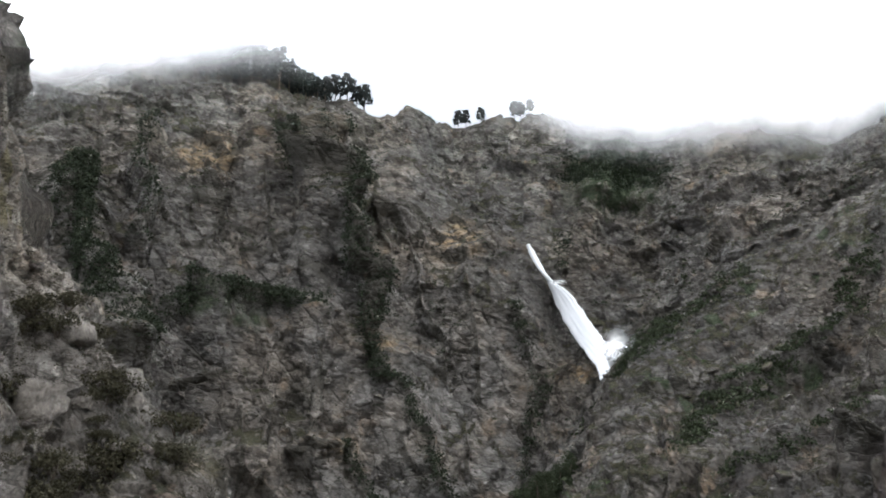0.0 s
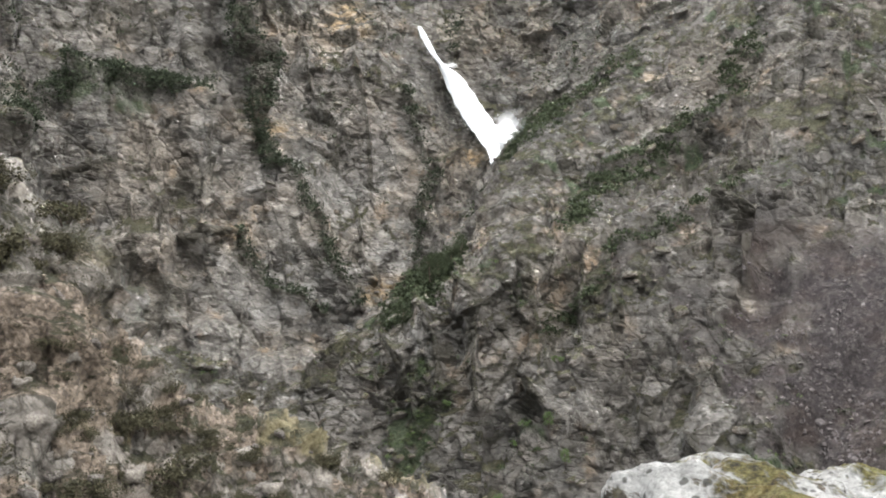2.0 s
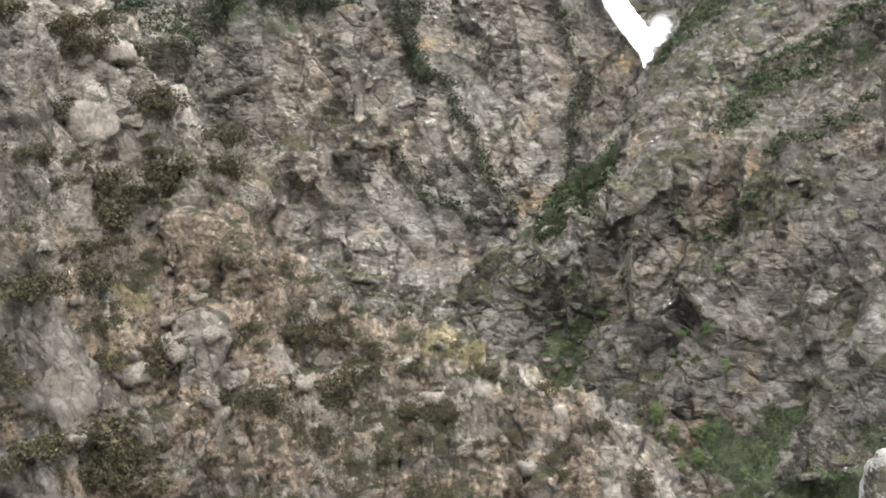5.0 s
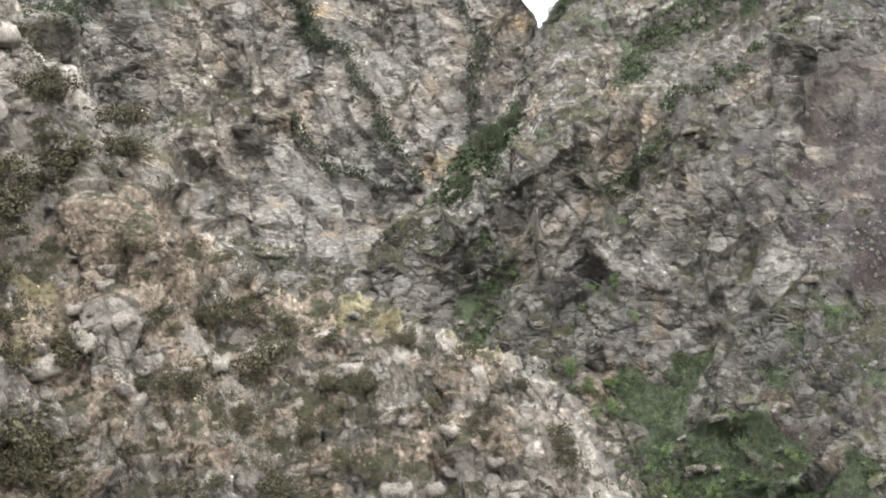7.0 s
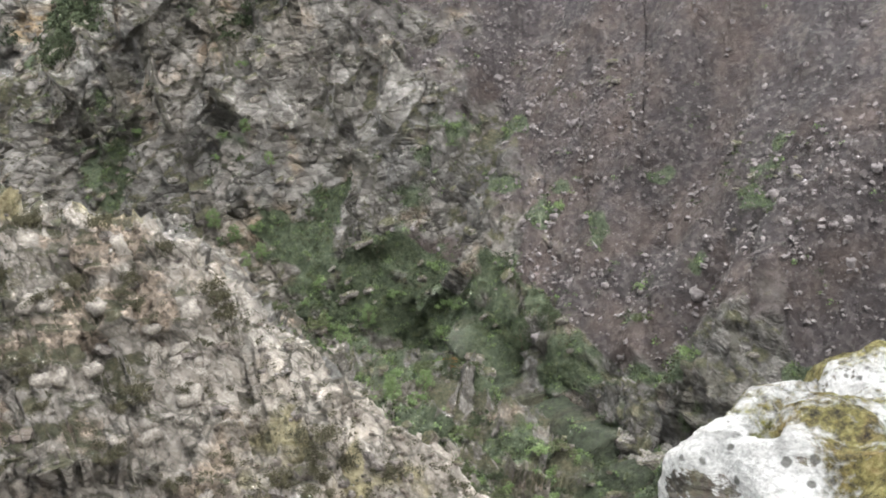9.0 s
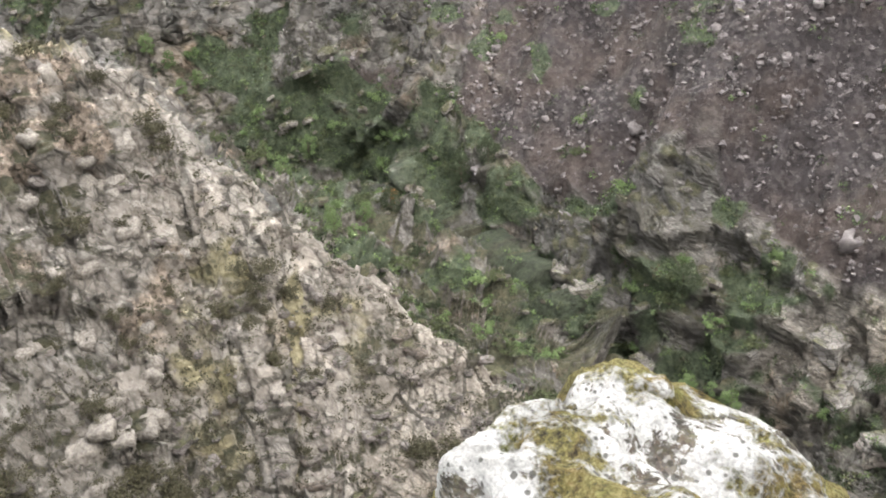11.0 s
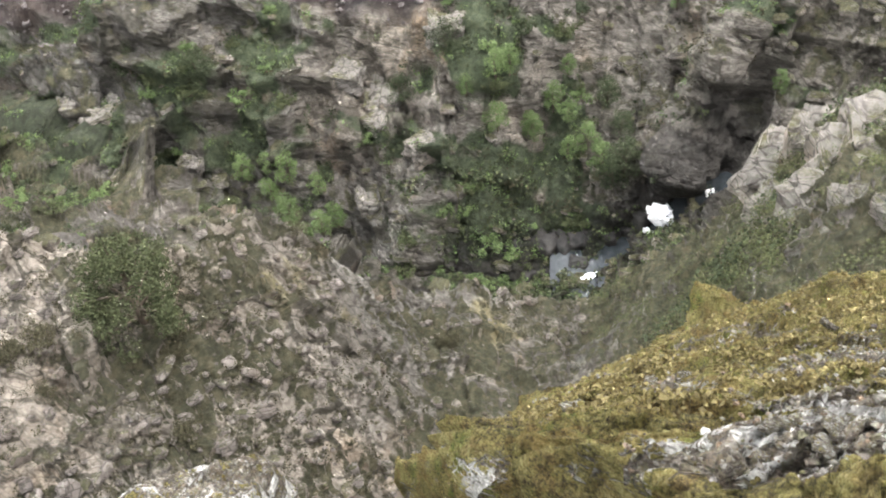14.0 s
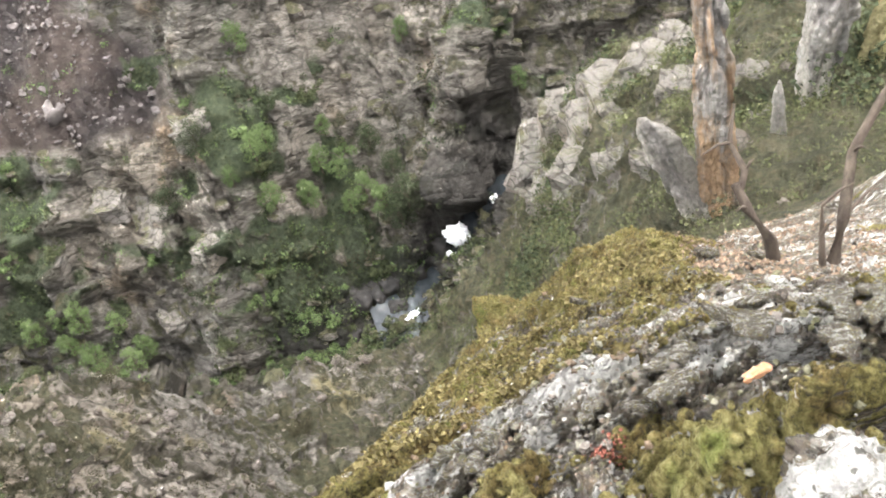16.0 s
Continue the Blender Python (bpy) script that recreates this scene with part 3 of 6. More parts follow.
# what covers the land
nz = fbm(LAND / 14.0, 4, 11)
nzs = fbm(LAND / 4.0, 4, 12)
tower_mask = 1.0 * ((ZONE > 1.5) & (ZONE <= 3.4) & (az < -17.5) & (elev > -3))
on_spur = (ZONE > 1.5) & (ZONE < 3.12)
valley = (ZONE > 3.4) & (ZONE < 9.0)
scree = soft((ZONE > 6.2) * (ZONE < 8.9) * 1.8 * soft((az - 23.5 + 0.40 * (elev + 22) + 6 * nz + 3 * nzs) / 6) * soft((elev + 33 + 0.10 * (az - 35) + 0.45 * np.maximum(0, az - 46) + 7 * nz) / 4) * soft((61 - az + 5 * nz) / 5) * soft((-5 - elev) / 4))
PATCHES = [(26.7, -31.3, 2.2), (27.3, -36.4, 1.3), (30.1, -33.0, 1.8), (43.1, -41.4, 1.8), (47.2, -37.9, 1.8), (31.4, -41.8, 1.6), (44.4, -33.6, 1.4), (58.8, -34.0, 1.8), (63.1, -40.0, 2.0), (27.7, -19.6, 1.2), (24.7, -19.1, 1.4),
           (14.4, -24.2, 1.6), (23.1, -29.9, 2.0), (16.6, -20.9, 1.6), (25.8, -26.9, 1.3), (25.8, -37.2, 1.6), (35.8, -21.5, 1.0), (12.0, -22.6, 1.6), (18.5, -27.4, 1.6), (20.6, -30.2, 1.6), (38.0, -33.0, 1.2), (66.5, -38.0, 1.6), (30.5, -23.0, 1.2), (33.0, -25.5, 1.0), (28.8, -24.5, 1.5), (39.0, -27.5, 1.1), (27.0, -22.0, 1.3), (42.0, -24.0, 0.8)]
grassy = np.maximum.reduce([bump(az + shake_a * 1.6, a, w) * bump(elev + shake_e * 1.6, e, w * 0.6) for a, e, w in PATCHES])
green = soft(valley * (0.95 * grassy + 0.22 * bump(elev, -33 - 0.26 * (az - 20), 7.5) * soft((az - 4) / 8) * soft((70 - az) / 6) + 0.65 * nz + 0.6 * nzs - 0.7 * scree * (1 - grassy) - 0.10 * (ZONE < 5.0) - 0.3 * (az > 70) + 0.24 * soft((az - 38) / 6) * soft((74 - az) / 4) * soft((-35 - elev) / 3) - 0.25 * soft((elev + 17) / 4)))
green = soft(green + cliff * (0.42 * bump(az, -12, 4.5) * bump(elev, 1.0, 1.4)) + 0.6 * cliff * bump(az, 9.5, 3.0) * bump(elev, 8.5, 2.2))
soil_line = line_at([(-16.2, -9.9), (-15.4, -16.3), (-14.5, -20.6), (-13.2, -25.6), (-12, -31)], 1.3)
soil = soft((11 - az) / 6) * soft(on_spur * 0.20 * bump(az, -2, 10) * bump(elev, -27, 8) + on_spur * 0.5 * soil_line + on_spur * (0.55 * soft((14 - az) / 16) + 0.55 * nz + 0.9 * nzs - 0.20) * soft((elev + 40) / 8) * soft((-6 - elev) / 6))
pale = soft(on_spur * (0.56 + 0.35 * nz - 0.06 * soft((az - 10) / 8) - 0.10 * soft((az - 17) / 6) - 0.22 * soft((az - 34) / 14) - 0.16 * soft((2 - az) / 8)) + far_bank * 0.30 * soft((az - 60) / 8) * (1 - scree))
bare = np.clip(-0.35 * on_spur * soft((az - 70) / 5) + 0.22 * on_spur - 0.07 * on_spur * soft((8 - az) / 6) + 0.26 * cliff + 0.25 * scree + 0.25 * nz * cliff + 0.02 * soft((az - 12) / 8) * on_spur - 0.17 * soft((az - 26) / 8) * on_spur + 0.35 * tower_mask + 0.5 * ((ZONE > 9.0) & (ZONE < 10.2)) + 0.16 * far_bank + 0.20 * (ZONE > 3.12) * (ZONE < 5), -0.5, 1)

stain = cliff * soft(sum(k * bump(az, a, w) * bump(elev, e, w * 0.6) for a, e, w, k in ((-13.6, 9.6, 1.5, 1.3), (-7.2, 9.3, 1.3, 1.4), (-6.2, -6.2, 1.2, 0.9), (2.6, -9.6, 1.0, 1.4), (1.2, 5.8, 1.2, 1.0), (-3.5, -0.5, 1.6, 0.7), (8.2, -1.8, 1.2, 0.8))) * (1 + nz))

close = 1.0 * (dist < 135 + 12 * nz)
flat = soft(tower_mask + 1.0 * valley * (az > 34))
straw = on_spur * soft(0.9 * line_at([(15.4, -34.6), (14.6, -37.5), (13.6, -41), (12.4, -44), (10.7, -47.5)], 0.55) + 0.22 * bump(az, -1, 7) * bump(elev, -20.5, 3) + 0.8 * fbm(LAND / 5.0, 4, 64) - 0.25)
# river edge: wet; cave: wet plus painted shade; chasm: painted shade
wet_and_shade = soft(1.6 * bump(ZONE, 5.25, 0.55) * soft((az - 56) / 6) * soft((84 - az) / 4) * (1 + 0.8 * nz) + 1.3 * (ZONE < 7.8) * (ZONE > 5) * bump(az, 77.8, 2.2) * bump(elev, -45.8, 1.8) + 0.5 * (ZONE < 6.5) * (ZONE > 4.6) * chasm_line)
rockiness = np.where(ZONE < 2, 0.6, 1.0) * (1 - 0.80 * scree) * (1 - 0.45 * green)
disp = np.zeros_like(az)
crack = np.zeros_like(az)
tone = np.zeros_like(az)
hold = soft((dist - 6.0) / 12) * np.where(ZONE > 9.5, soft((12.25 - ZONE) * 3), soft(np.abs(ZONE - 9.0) * 5 + 0.25)) * (ZONE < 12.3)
# regions of rock: where, the lean of their joints, shape of the faces, and (size, relief, crack) for each scale
upper = cliff & (elev > 4.2 + 1.5 * nz)
lower = cliff & ~upper
slope_l = (ZONE > 3.4) & (ZONE <= 9.9) & (az < 28)
slope_r = (ZONE > 3.4) & (ZONE <= 9.9) & (az >= 28)
steep_spur = (ZONE > 1.5) & (ZONE <= 3.4) & (az >= 8)
tower = tower_mask > 0.5
heath_spur = (ZONE > 1.5) & (ZONE <= 3.4) & (az < 8) & ~tower
for k, (where, axes, form, scales) in enumerate((
        (upper, frame_of(6), (1.5, 1.0, 0.62), ((26, 0.17, 0.8), (11, 0.22, 0.9), (4.6, 0.20, 0.6))),
        (lower, frame_of(58), (1.55, 1.0, 0.8), ((30, 0.17, 0.7), (13, 0.20, 0.7), (5.4, 0.18, 0.4))),
        (slope_l, frame_of(-32), (1.5, 1.0, 0.75), ((17, 0.20, 0.8), (7.5, 0.26, 0.9), (3.2, 0.24, 0.6))),
        (slope_r, frame_of(24, 45), (1.9, 1.0, 0.56), ((12, 0.20, 0.8), (5.2, 0.30, 0.9), (2.3, 0.28, 0.6))),
        (steep_spur, frame_of(66, 25), (1.6, 1.0, 0.85), ((6.0, 0.13, 0.6), (2.6, 0.20, 0.9), (1.15, 0.20, 0.6))),
        (tower, frame_of(4, -22), (1.5, 1.0, 0.7), ((6.0, 0.16, 0.4), (2.6, 0.24, 0.6), (1.2, 0.26, 0.5))),
        (heath_spur, frame_of(38, -10), (1.4, 1.0, 0.8), ((7.5, 0.22, 0.5), (3.2, 0.30, 0.8), (1.4, 0.28, 0.6))))):
    p = LAND[where]
    here = soft(0.75 + 1.1 * fbm(p / (scales[0][0] * 0.8), 3, 300 + k))
    for j, (size, amp, dark) in enumerate(scales):
        h, gap, t = facets(p, size, 320 + 10 * k + j, axes, form)
        disp[where] += amp * size * h * rockiness[where]
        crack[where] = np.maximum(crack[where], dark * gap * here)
        tone[where] += (0.40, 0.34, 0.26)[j] * t
    disp[where] += 0.05 * scales[1][0] * fbm(p / scales[2][0], 4, 340 + k)
tone = soft(tone + 0.25 * tower + 0.30 * lower * soft((2 - elev) / 4) - 0.10 * slope_l * (elev > -8) - 0.14 * slope_l * soft((az - 11) / 4) - 0.12 * slope_r - 0.14 * ((ZONE > 3.4) & (ZONE < 7.6)) * soft((az - 20) / 6) * soft((50 - az) / 8) * soft((-29 - elev) / 4))
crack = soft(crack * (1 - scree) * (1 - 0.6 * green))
# named joints, and painted shade for the roofs, main gully and chasm
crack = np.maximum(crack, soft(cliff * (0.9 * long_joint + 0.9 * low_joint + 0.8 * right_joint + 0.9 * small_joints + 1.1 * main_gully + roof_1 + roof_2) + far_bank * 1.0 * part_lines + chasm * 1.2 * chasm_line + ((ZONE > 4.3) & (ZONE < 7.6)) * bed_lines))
hollow = soft((ZONE - 3.25) * 4) * soft((4.95 - ZONE) * 4) * soft((62 - az) / 6)
disp += hollow * 3.0 * fbm(LAND / 11.0, 4, 31)
disp *= hold
# the river bed stays level
level = soft(1.3 - np.abs(ZONE - 5.0) / 0.3) * (az > 55)
disp *= 1 - 0.9 * level
LAND = BASE + NRM * disp[..., None]
NRM = normals(LAND)


def full_ring():
    """Close the ground behind the viewpoint with a hillside."""
    n, m = LAND.shape[:2]
    more = np.radians(np.arange(127, 326, 3.0))
    first, last = LAND[0], LAND[-1]
    r0, r1 = np.linalg.norm(first[:, :2], axis=1), np.linalg.norm(last[:, :2], axis=1)
    out = []
    for a in more:
        f = (a - math.radians(124)) / math.radians(202)
        r = r1 * (1 - f) + r0 * f
        z = last[:, 2] * (1 - f) + first[:, 2] * f
        hill = 1 - abs(2 * f - 1) ** 3
        z = z * (1 - hill) + hill * np.where(r < 2, -2.6, -2.6 + 0.34 * np.minimum(r, 700) ** 0.97)
        p = np.stack([r * math.sin(a), r * math.cos(a), z], -1)
        p[:, 2] += hill * 0.05 * np.minimum(r, 300) * vnoise(p / 30.0, 3)
        out.append(p)
    return np.concatenate([LAND, np.stack(out)], 0)


RING = full_ring()
n_az, n_row = RING.shape[:2]
ground_mesh = mesh_from("ground", RING.reshape(-1, 3), grid_faces(n_az, n_row, wrap=True)[:, ::-1], GROUND, True)
# the wet field also carries the shade painted into cave and chasm
for key, field in (("scree", scree), ("green", green), ("soil", soil), ("pale", pale), ("bare", bare), ("stain", stain), ("wet", wet_and_shade), ("crack_and_shade", crack), ("tone", tone), ("straw", straw), ("close", close), ("flat", flat)):
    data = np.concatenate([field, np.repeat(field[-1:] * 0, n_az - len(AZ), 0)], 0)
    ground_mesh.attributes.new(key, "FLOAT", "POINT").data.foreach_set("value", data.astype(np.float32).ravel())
ground = tagged(new("ground", ground_mesh), "steep grey rocky mountainsides of a gorge with heath and scree", "ground", kind="structure")


def spot(a, e, lo=0.0, hi=12.1):
    """The point of the land at a heading and elevation, within the stretch of slopes from lo to hi, and its normal."""
    i = int(np.argmin(np.abs(AZ - a)))
    rows = np.where((ZONE[i] >= lo) & (ZONE[i] <= hi))[0]
    p = LAND[i, rows]
    el = np.degrees(np.arctan2(p[:, 2], np.hypot(p[:, 0], p[:, 1])))
    j = rows[np.argmin(np.abs(el - e))]
    return LAND[i, j], NRM[i, j]


# ---------------------------------------------------------------- more materials
def outcrop_material(name, white, moss, split=1.0):
    """Weathered schist with crusts of white lichen and cushions of moss."""
    m, nt, b = mat(name, 0.92)
    v = coords(nt)
    n0 = noise_tex(nt, v, 2.4, 6, 0.6)
    n1 = noise_tex(nt, v, 9.0, 8, 0.7)
    n2 = noise_tex(nt, v, 22.0, 9, 0.75, (0.5, 0.5, 2.2))
    n3 = noise_tex(nt, v, 95.0, 6, 0.7)
    rock = ramp(nt, n2, [(0.28, (0.050, 0.042, 0.036)), (0.40, (0.175, 0.148, 0.130)), (0.52, (0.34, 0.288, 0.255)), (0.68, (0.55, 0.495, 0.455))])
    folia = bedded(nt, v, -18, 72, (2.4, 1.0, 0.55), 0.16)
    k1, g1, s1 = crag(nt, folia, 1.0, 0.07)
    k2, g2, s2 = crag(nt, folia, 3.1, 0.10)
    rust = ramp(nt, noise_tex(nt, v, 6.5, 8, 0.72), [(0.50, grey(0)), (0.62, grey(0.8))])
    rock = blend(nt, rust, rock, ramp(nt, n2, [(0.3, (0.050, 0.032, 0.020)), (0.7, (0.26, 0.165, 0.100))]))
    olive = ramp(nt, noise_tex(nt, v, 11.0, 8, 0.74), [(0.47, grey(0)), (0.58, grey(0.75))])
    rock = blend(nt, olive, rock, ramp(nt, n3, [(0.3, (0.035, 0.034, 0.015)), (0.55, (0.12, 0.110, 0.050)), (0.72, (0.25, 0.235, 0.15))]))
    for scale, part_of in ((38.0, 0.62), (110.0, 0.45)):
        cell = node(nt, "TexVoronoi", Scale=scale)
        warp = nt.nodes.new("ShaderNodeVectorMath")
        warp.operation = "MULTIPLY_ADD"
        warp.inputs[1].default_value = (1.2 / scale,) * 3
        shake = node(nt, "TexNoise", Scale=scale * 1.5, Detail=4.0)
        nt.links.new(v, shake.inputs["Vector"])
        nt.links.new(shake.outputs["Color"], warp.inputs[0])
        nt.links.new(v, warp.inputs[2])
        nt.links.new(warp.outputs[0], cell.inputs["Vector"])
        pick = nt.nodes.new("ShaderNodeSeparateColor")
        nt.links.new(cell.outputs["Color"], pick.inputs[0])
        crumb = ramp(nt, pick.outputs[0], [(0.0, (0.030, 0.026, 0.022)), (0.25, (0.095, 0.080, 0.064)), (0.45, (0.175, 0.128, 0.080)), (0.62, (0.20, 0.182, 0.162)), (0.80, (0.150, 0.140, 0.062)), (0.93, (0.30, 0.282, 0.245)), (1.0, (0.55, 0.54, 0.50))])
        rock = blend(nt, part_of, rock, crumb)
    rock = blend(nt, 0.6, rock, ramp(nt, calc(nt, "ADD", calc(nt, "MULTIPLY", s1, 0.5), calc(nt, "MULTIPLY", s2, 0.5)), [(0.2, grey(0.22)), (0.8, grey(0.80))]), "OVERLAY")
    crust = ramp(nt, calc(nt, "ADD", calc(nt, "MULTIPLY", calc(nt, "ADD", calc(nt, "MULTIPLY", n0, 0.6), calc(nt, "MULTIPLY", s1, 0.4)), 0.40), calc(nt, "ADD", calc(nt, "MULTIPLY", n1, 0.5), calc(nt, "MULTIPLY", n2, 0.45))), [(0.83 - 0.20 * white, grey(0)), (0.85 - 0.20 * white, grey(1))])
    if moss is None:
        edge_white = ramp(nt, calc(nt, "ADD", calc(nt, "MULTIPLY", attr(nt, "lichen"), 0.5), calc(nt, "ADD", calc(nt, "MULTIPLY", n2, 0.55), calc(nt, "MULTIPLY", n1, 0.45))), [(0.72, grey(0)), (0.76, grey(1))])
        crust = calc(nt, "MAXIMUM", crust, edge_white)
    col = blend(nt, crust, rock, ramp(nt, n3, [(0.3, (0.34, 0.33, 0.30)), (0.6, (0.70, 0.68, 0.64))]))
    speck = node(nt, "TexVoronoi", Scale=34.0)
    nt.links.new(v, speck.inputs["Vector"])
    dots = ramp(nt, calc(nt, "ADD", speck.outputs["Distance"], calc(nt, "MULTIPLY", n1, 0.9)), [(0.60, grey(1)), (0.68, grey(0))])
    col = blend(nt, calc(nt, "MULTIPLY", dots, 0.8), col, (0.060, 0.055, 0.042))
    slit = calc(nt, "MAXIMUM", calc(nt, "MULTIPLY", g1, 0.9 * split), calc(nt, "MULTIPLY", g2, 0.6 * split))
    col = blend(nt, calc(nt, "MULTIPLY", slit, ramp(nt, n1, [(0.38, grey(0.0)), (0.60, grey(0.9))])), col, (0.040, 0.032, 0.024))
    cush = calc(nt, "ADD", attr(nt, "moss") if moss is None else moss, calc(nt, "ADD", calc(nt, "MULTIPLY", noise_tex(nt, v, 4.2, 9, 0.72), 0.9), calc(nt, "MULTIPLY", n1, 0.30)))
    mossy = ramp(nt, calc(nt, "SUBTRACT", cush, calc(nt, "MULTIPLY", slit, 0.22)), [(0.82, grey(0)), (0.89, grey(1))])
    pile = noise_tex(nt, v, 62.0, 8, 0.8)
    moss_col = ramp(nt, calc(nt, "ADD", calc(nt, "MULTIPLY", n3, 0.25), calc(nt, "ADD", calc(nt, "MULTIPLY", pile, 0.50), calc(nt, "MULTIPLY", n0, 0.25))), [(0.40, (0.022, 0.018, 0.010)), (0.46, (0.105, 0.090, 0.030)), (0.52, (0.255, 0.220, 0.070)), (0.60, (0.46, 0.405, 0.175))])
    faded = ramp(nt, noise_tex(nt, v, 7.5, 8, 0.72), [(0.47, grey(0)), (0.60, grey(0.8))])
    moss_col = blend(nt, faded, moss_col, blend(nt, 1.0, moss_col, (0.80, 0.62, 0.62), "MULTIPLY"))
    fresh = ramp(nt, noise_tex(nt, v, 5.0, 4, 0.6), [(0.56, grey(0)), (0.68, grey(0.7))])
    moss_col = blend(nt, fresh, moss_col, blend(nt, 1.0, moss_col, (0.62, 0.92, 0.45), "MULTIPLY"))
    col = blend(nt, mossy, col, moss_col)
    nt.links.new(col, b.inputs["Base Color"])
    h = calc(nt, "ADD", calc(nt, "MULTIPLY", n2, 1.0), calc(nt, "ADD", calc(nt, "MULTIPLY", n3, 0.35), calc(nt, "MULTIPLY", n1, 0.6)))
    h = calc(nt, "ADD", h, calc(nt, "MULTIPLY", calc(nt, "ADD", k1, calc(nt, "MULTIPLY", k2, 0.6)), 2.4 * split))
    h = calc(nt, "SUBTRACT", h, calc(nt, "MULTIPLY", slit, 0.5))
    h = blend(nt, mossy, h, calc(nt, "ADD", calc(nt, "MULTIPLY", pile, 2.6), calc(nt, "MULTIPLY", n1, 1.3)))
    relief(nt, b, h, 0.06, 1.0)
    return m


def block_material(name, dark, light, moss=0.5):
    """Broken angular rock: each block has its own tone, with lichen and some growth on top."""
    m, nt, b = mat(name, 0.92)
    v = coords(nt)
    geo = nt.nodes.new("ShaderNodeNewGeometry")
    sep = nt.nodes.new("ShaderNodeSeparateXYZ")
    nt.links.new(geo.outputs["Normal"], sep.inputs[0])
    fine = noise_tex(nt, v, 1.6, 9, 0.78, (1, 1, 1.8))
    face, slit, shade = crag(nt, bedded(nt, v, 22, 30, (1.8, 1.0, 0.6), 0.5), 1.0, 0.08)
    tone = calc(nt, "ADD", calc(nt, "ADD", calc(nt, "MULTIPLY", geo.outputs["Random Per Island"], 0.30), calc(nt, "MULTIPLY", shade, 0.18)), calc(nt, "MULTIPLY", fine, 0.72))
    col = ramp(nt, tone, [(0.22, dark), (0.80, light)])
    brown = ramp(nt, noise_tex(nt, v, 0.16, 5, 0.6), [(0.50, grey(0)), (0.66, grey(0.5))])
    col = blend(nt, brown, col, (0.21, 0.155, 0.105))
    lich = ramp(nt, noise_tex(nt, v, 1.1, 7, 0.75), [(0.56, grey(0)), (0.66, grey(0.6))])
    col = blend(nt, lich, col, (0.40, 0.385, 0.33))
    grow = ramp(nt, calc(nt, "ADD", calc(nt, "MULTIPLY", sep.outputs[2], 0.35), noise_tex(nt, v, 0.5, 8, 0.75)), [(0.92 - 0.3 * moss, grey(0)), (1.02 - 0.3 * moss, grey(0.9))])
    col = blend(nt, grow, col, ramp(nt, fine, [(0.3, (0.028, 0.030, 0.014)), (0.7, (0.13, 0.125, 0.060))]))
    col = blend(nt, calc(nt, "MULTIPLY", slit, 0.75), col, (0.045, 0.040, 0.030))
    nt.links.new(col, b.inputs["Base Color"])
    relief(nt, b, calc(nt, "ADD", calc(nt, "MULTIPLY", fine, 0.6), calc(nt, "SUBTRACT", calc(nt, "MULTIPLY", face, 0.45), calc(nt, "MULTIPLY", slit, 0.06))), 1.0, 1.0)
    return m


def cliff_rock_material(name, streak):
    m, nt, b = mat(name, 0.9)
    v = coords(nt)
    f = noise_tex(nt, v, 1.6, 8, 0.72, (1.4, 1.4, 0.16))
    g = noise_tex(nt, v, 5.0, 8, 0.7)
    col = ramp(nt, f, [(0.3, (0.17, 0.155, 0.142)), (0.5, (0.36, 0.335, 0.312)), (0.7, (0.56, 0.53, 0.50))])
    col = blend(nt, ramp(nt, noise_tex(nt, v, 0.9, 6, 0.65, (1, 1, 0.25)), [(0.44, grey(0)), (0.56, grey(0.85))]), col, streak)
    col = blend(nt, 0.7, col, ramp(nt, g, [(0.3, grey(0.2)), (0.7, grey(0.8))]), "OVERLAY")
    nt.links.new(col, b.inputs["Base Color"])
    relief(nt, b, calc(nt, "ADD", f, g), 0.3)
    return m


def mist_material(name, thick):
    m = bpy.data.materials.new(name)
    m.use_nodes = True
    nt = m.node_tree
    nt.nodes.clear()
    v = coords(nt)
    out = nt.nodes.new("ShaderNodeOutputMaterial")
    clear = nt.nodes.new("ShaderNodeBsdfTransparent")
    d = nt.nodes.new("ShaderNodeBsdfDiffuse")
    t = nt.nodes.new("ShaderNodeBsdfTranslucent")
    for n in (d, t):
        n.inputs[0].default_value = (0.98, 0.98, 0.98, 1)
    add = nt.nodes.new("ShaderNodeAddShader")
    mix = nt.nodes.new("ShaderNodeMixShader")
    n1 = noise_tex(nt, v, thick[1], 6, 0.6)
    a = calc(nt, "MULTIPLY", attr(nt, "dense"), ramp(nt, n1, [(0.30, grey(0.25)), (0.62, grey(1))]))
    a = calc(nt, "MULTIPLY", a, thick[0], clamp=True)
    nt.links.new(a, mix.inputs[0])
    nt.links.new(clear.outputs[0], mix.inputs[1])
    nt.links.new(d.outputs[0], add.inputs[0])
    nt.links.new(t.outputs[0], add.inputs[1])
    nt.links.new(add.outputs[0], mix.inputs[2])
    nt.links.new(mix.outputs[0], out.inputs[0])
    return m


LICHEN = outcrop_material("white_lichen_rock", 1.0, 0.18)
EDGE = outcrop_material("lichened_edge_rock", 1.22, None, 0.25)
OUTCROP = outcrop_material("mossy_outcrop", 0.56, None)
CLIFF_BLOCK = block_material("cliff_blocks", (0.084, 0.075, 0.066), (0.235, 0.211, 0.184), 0.5)
SLOPE_BLOCK = block_material("slope_blocks", (0.080, 0.071, 0.063), (0.275, 0.246, 0.216), 0.8)
SPUR_BLOCK = block_material("spur_blocks", (0.080, 0.068, 0.062), (0.30, 0.262, 0.234), 0.5)
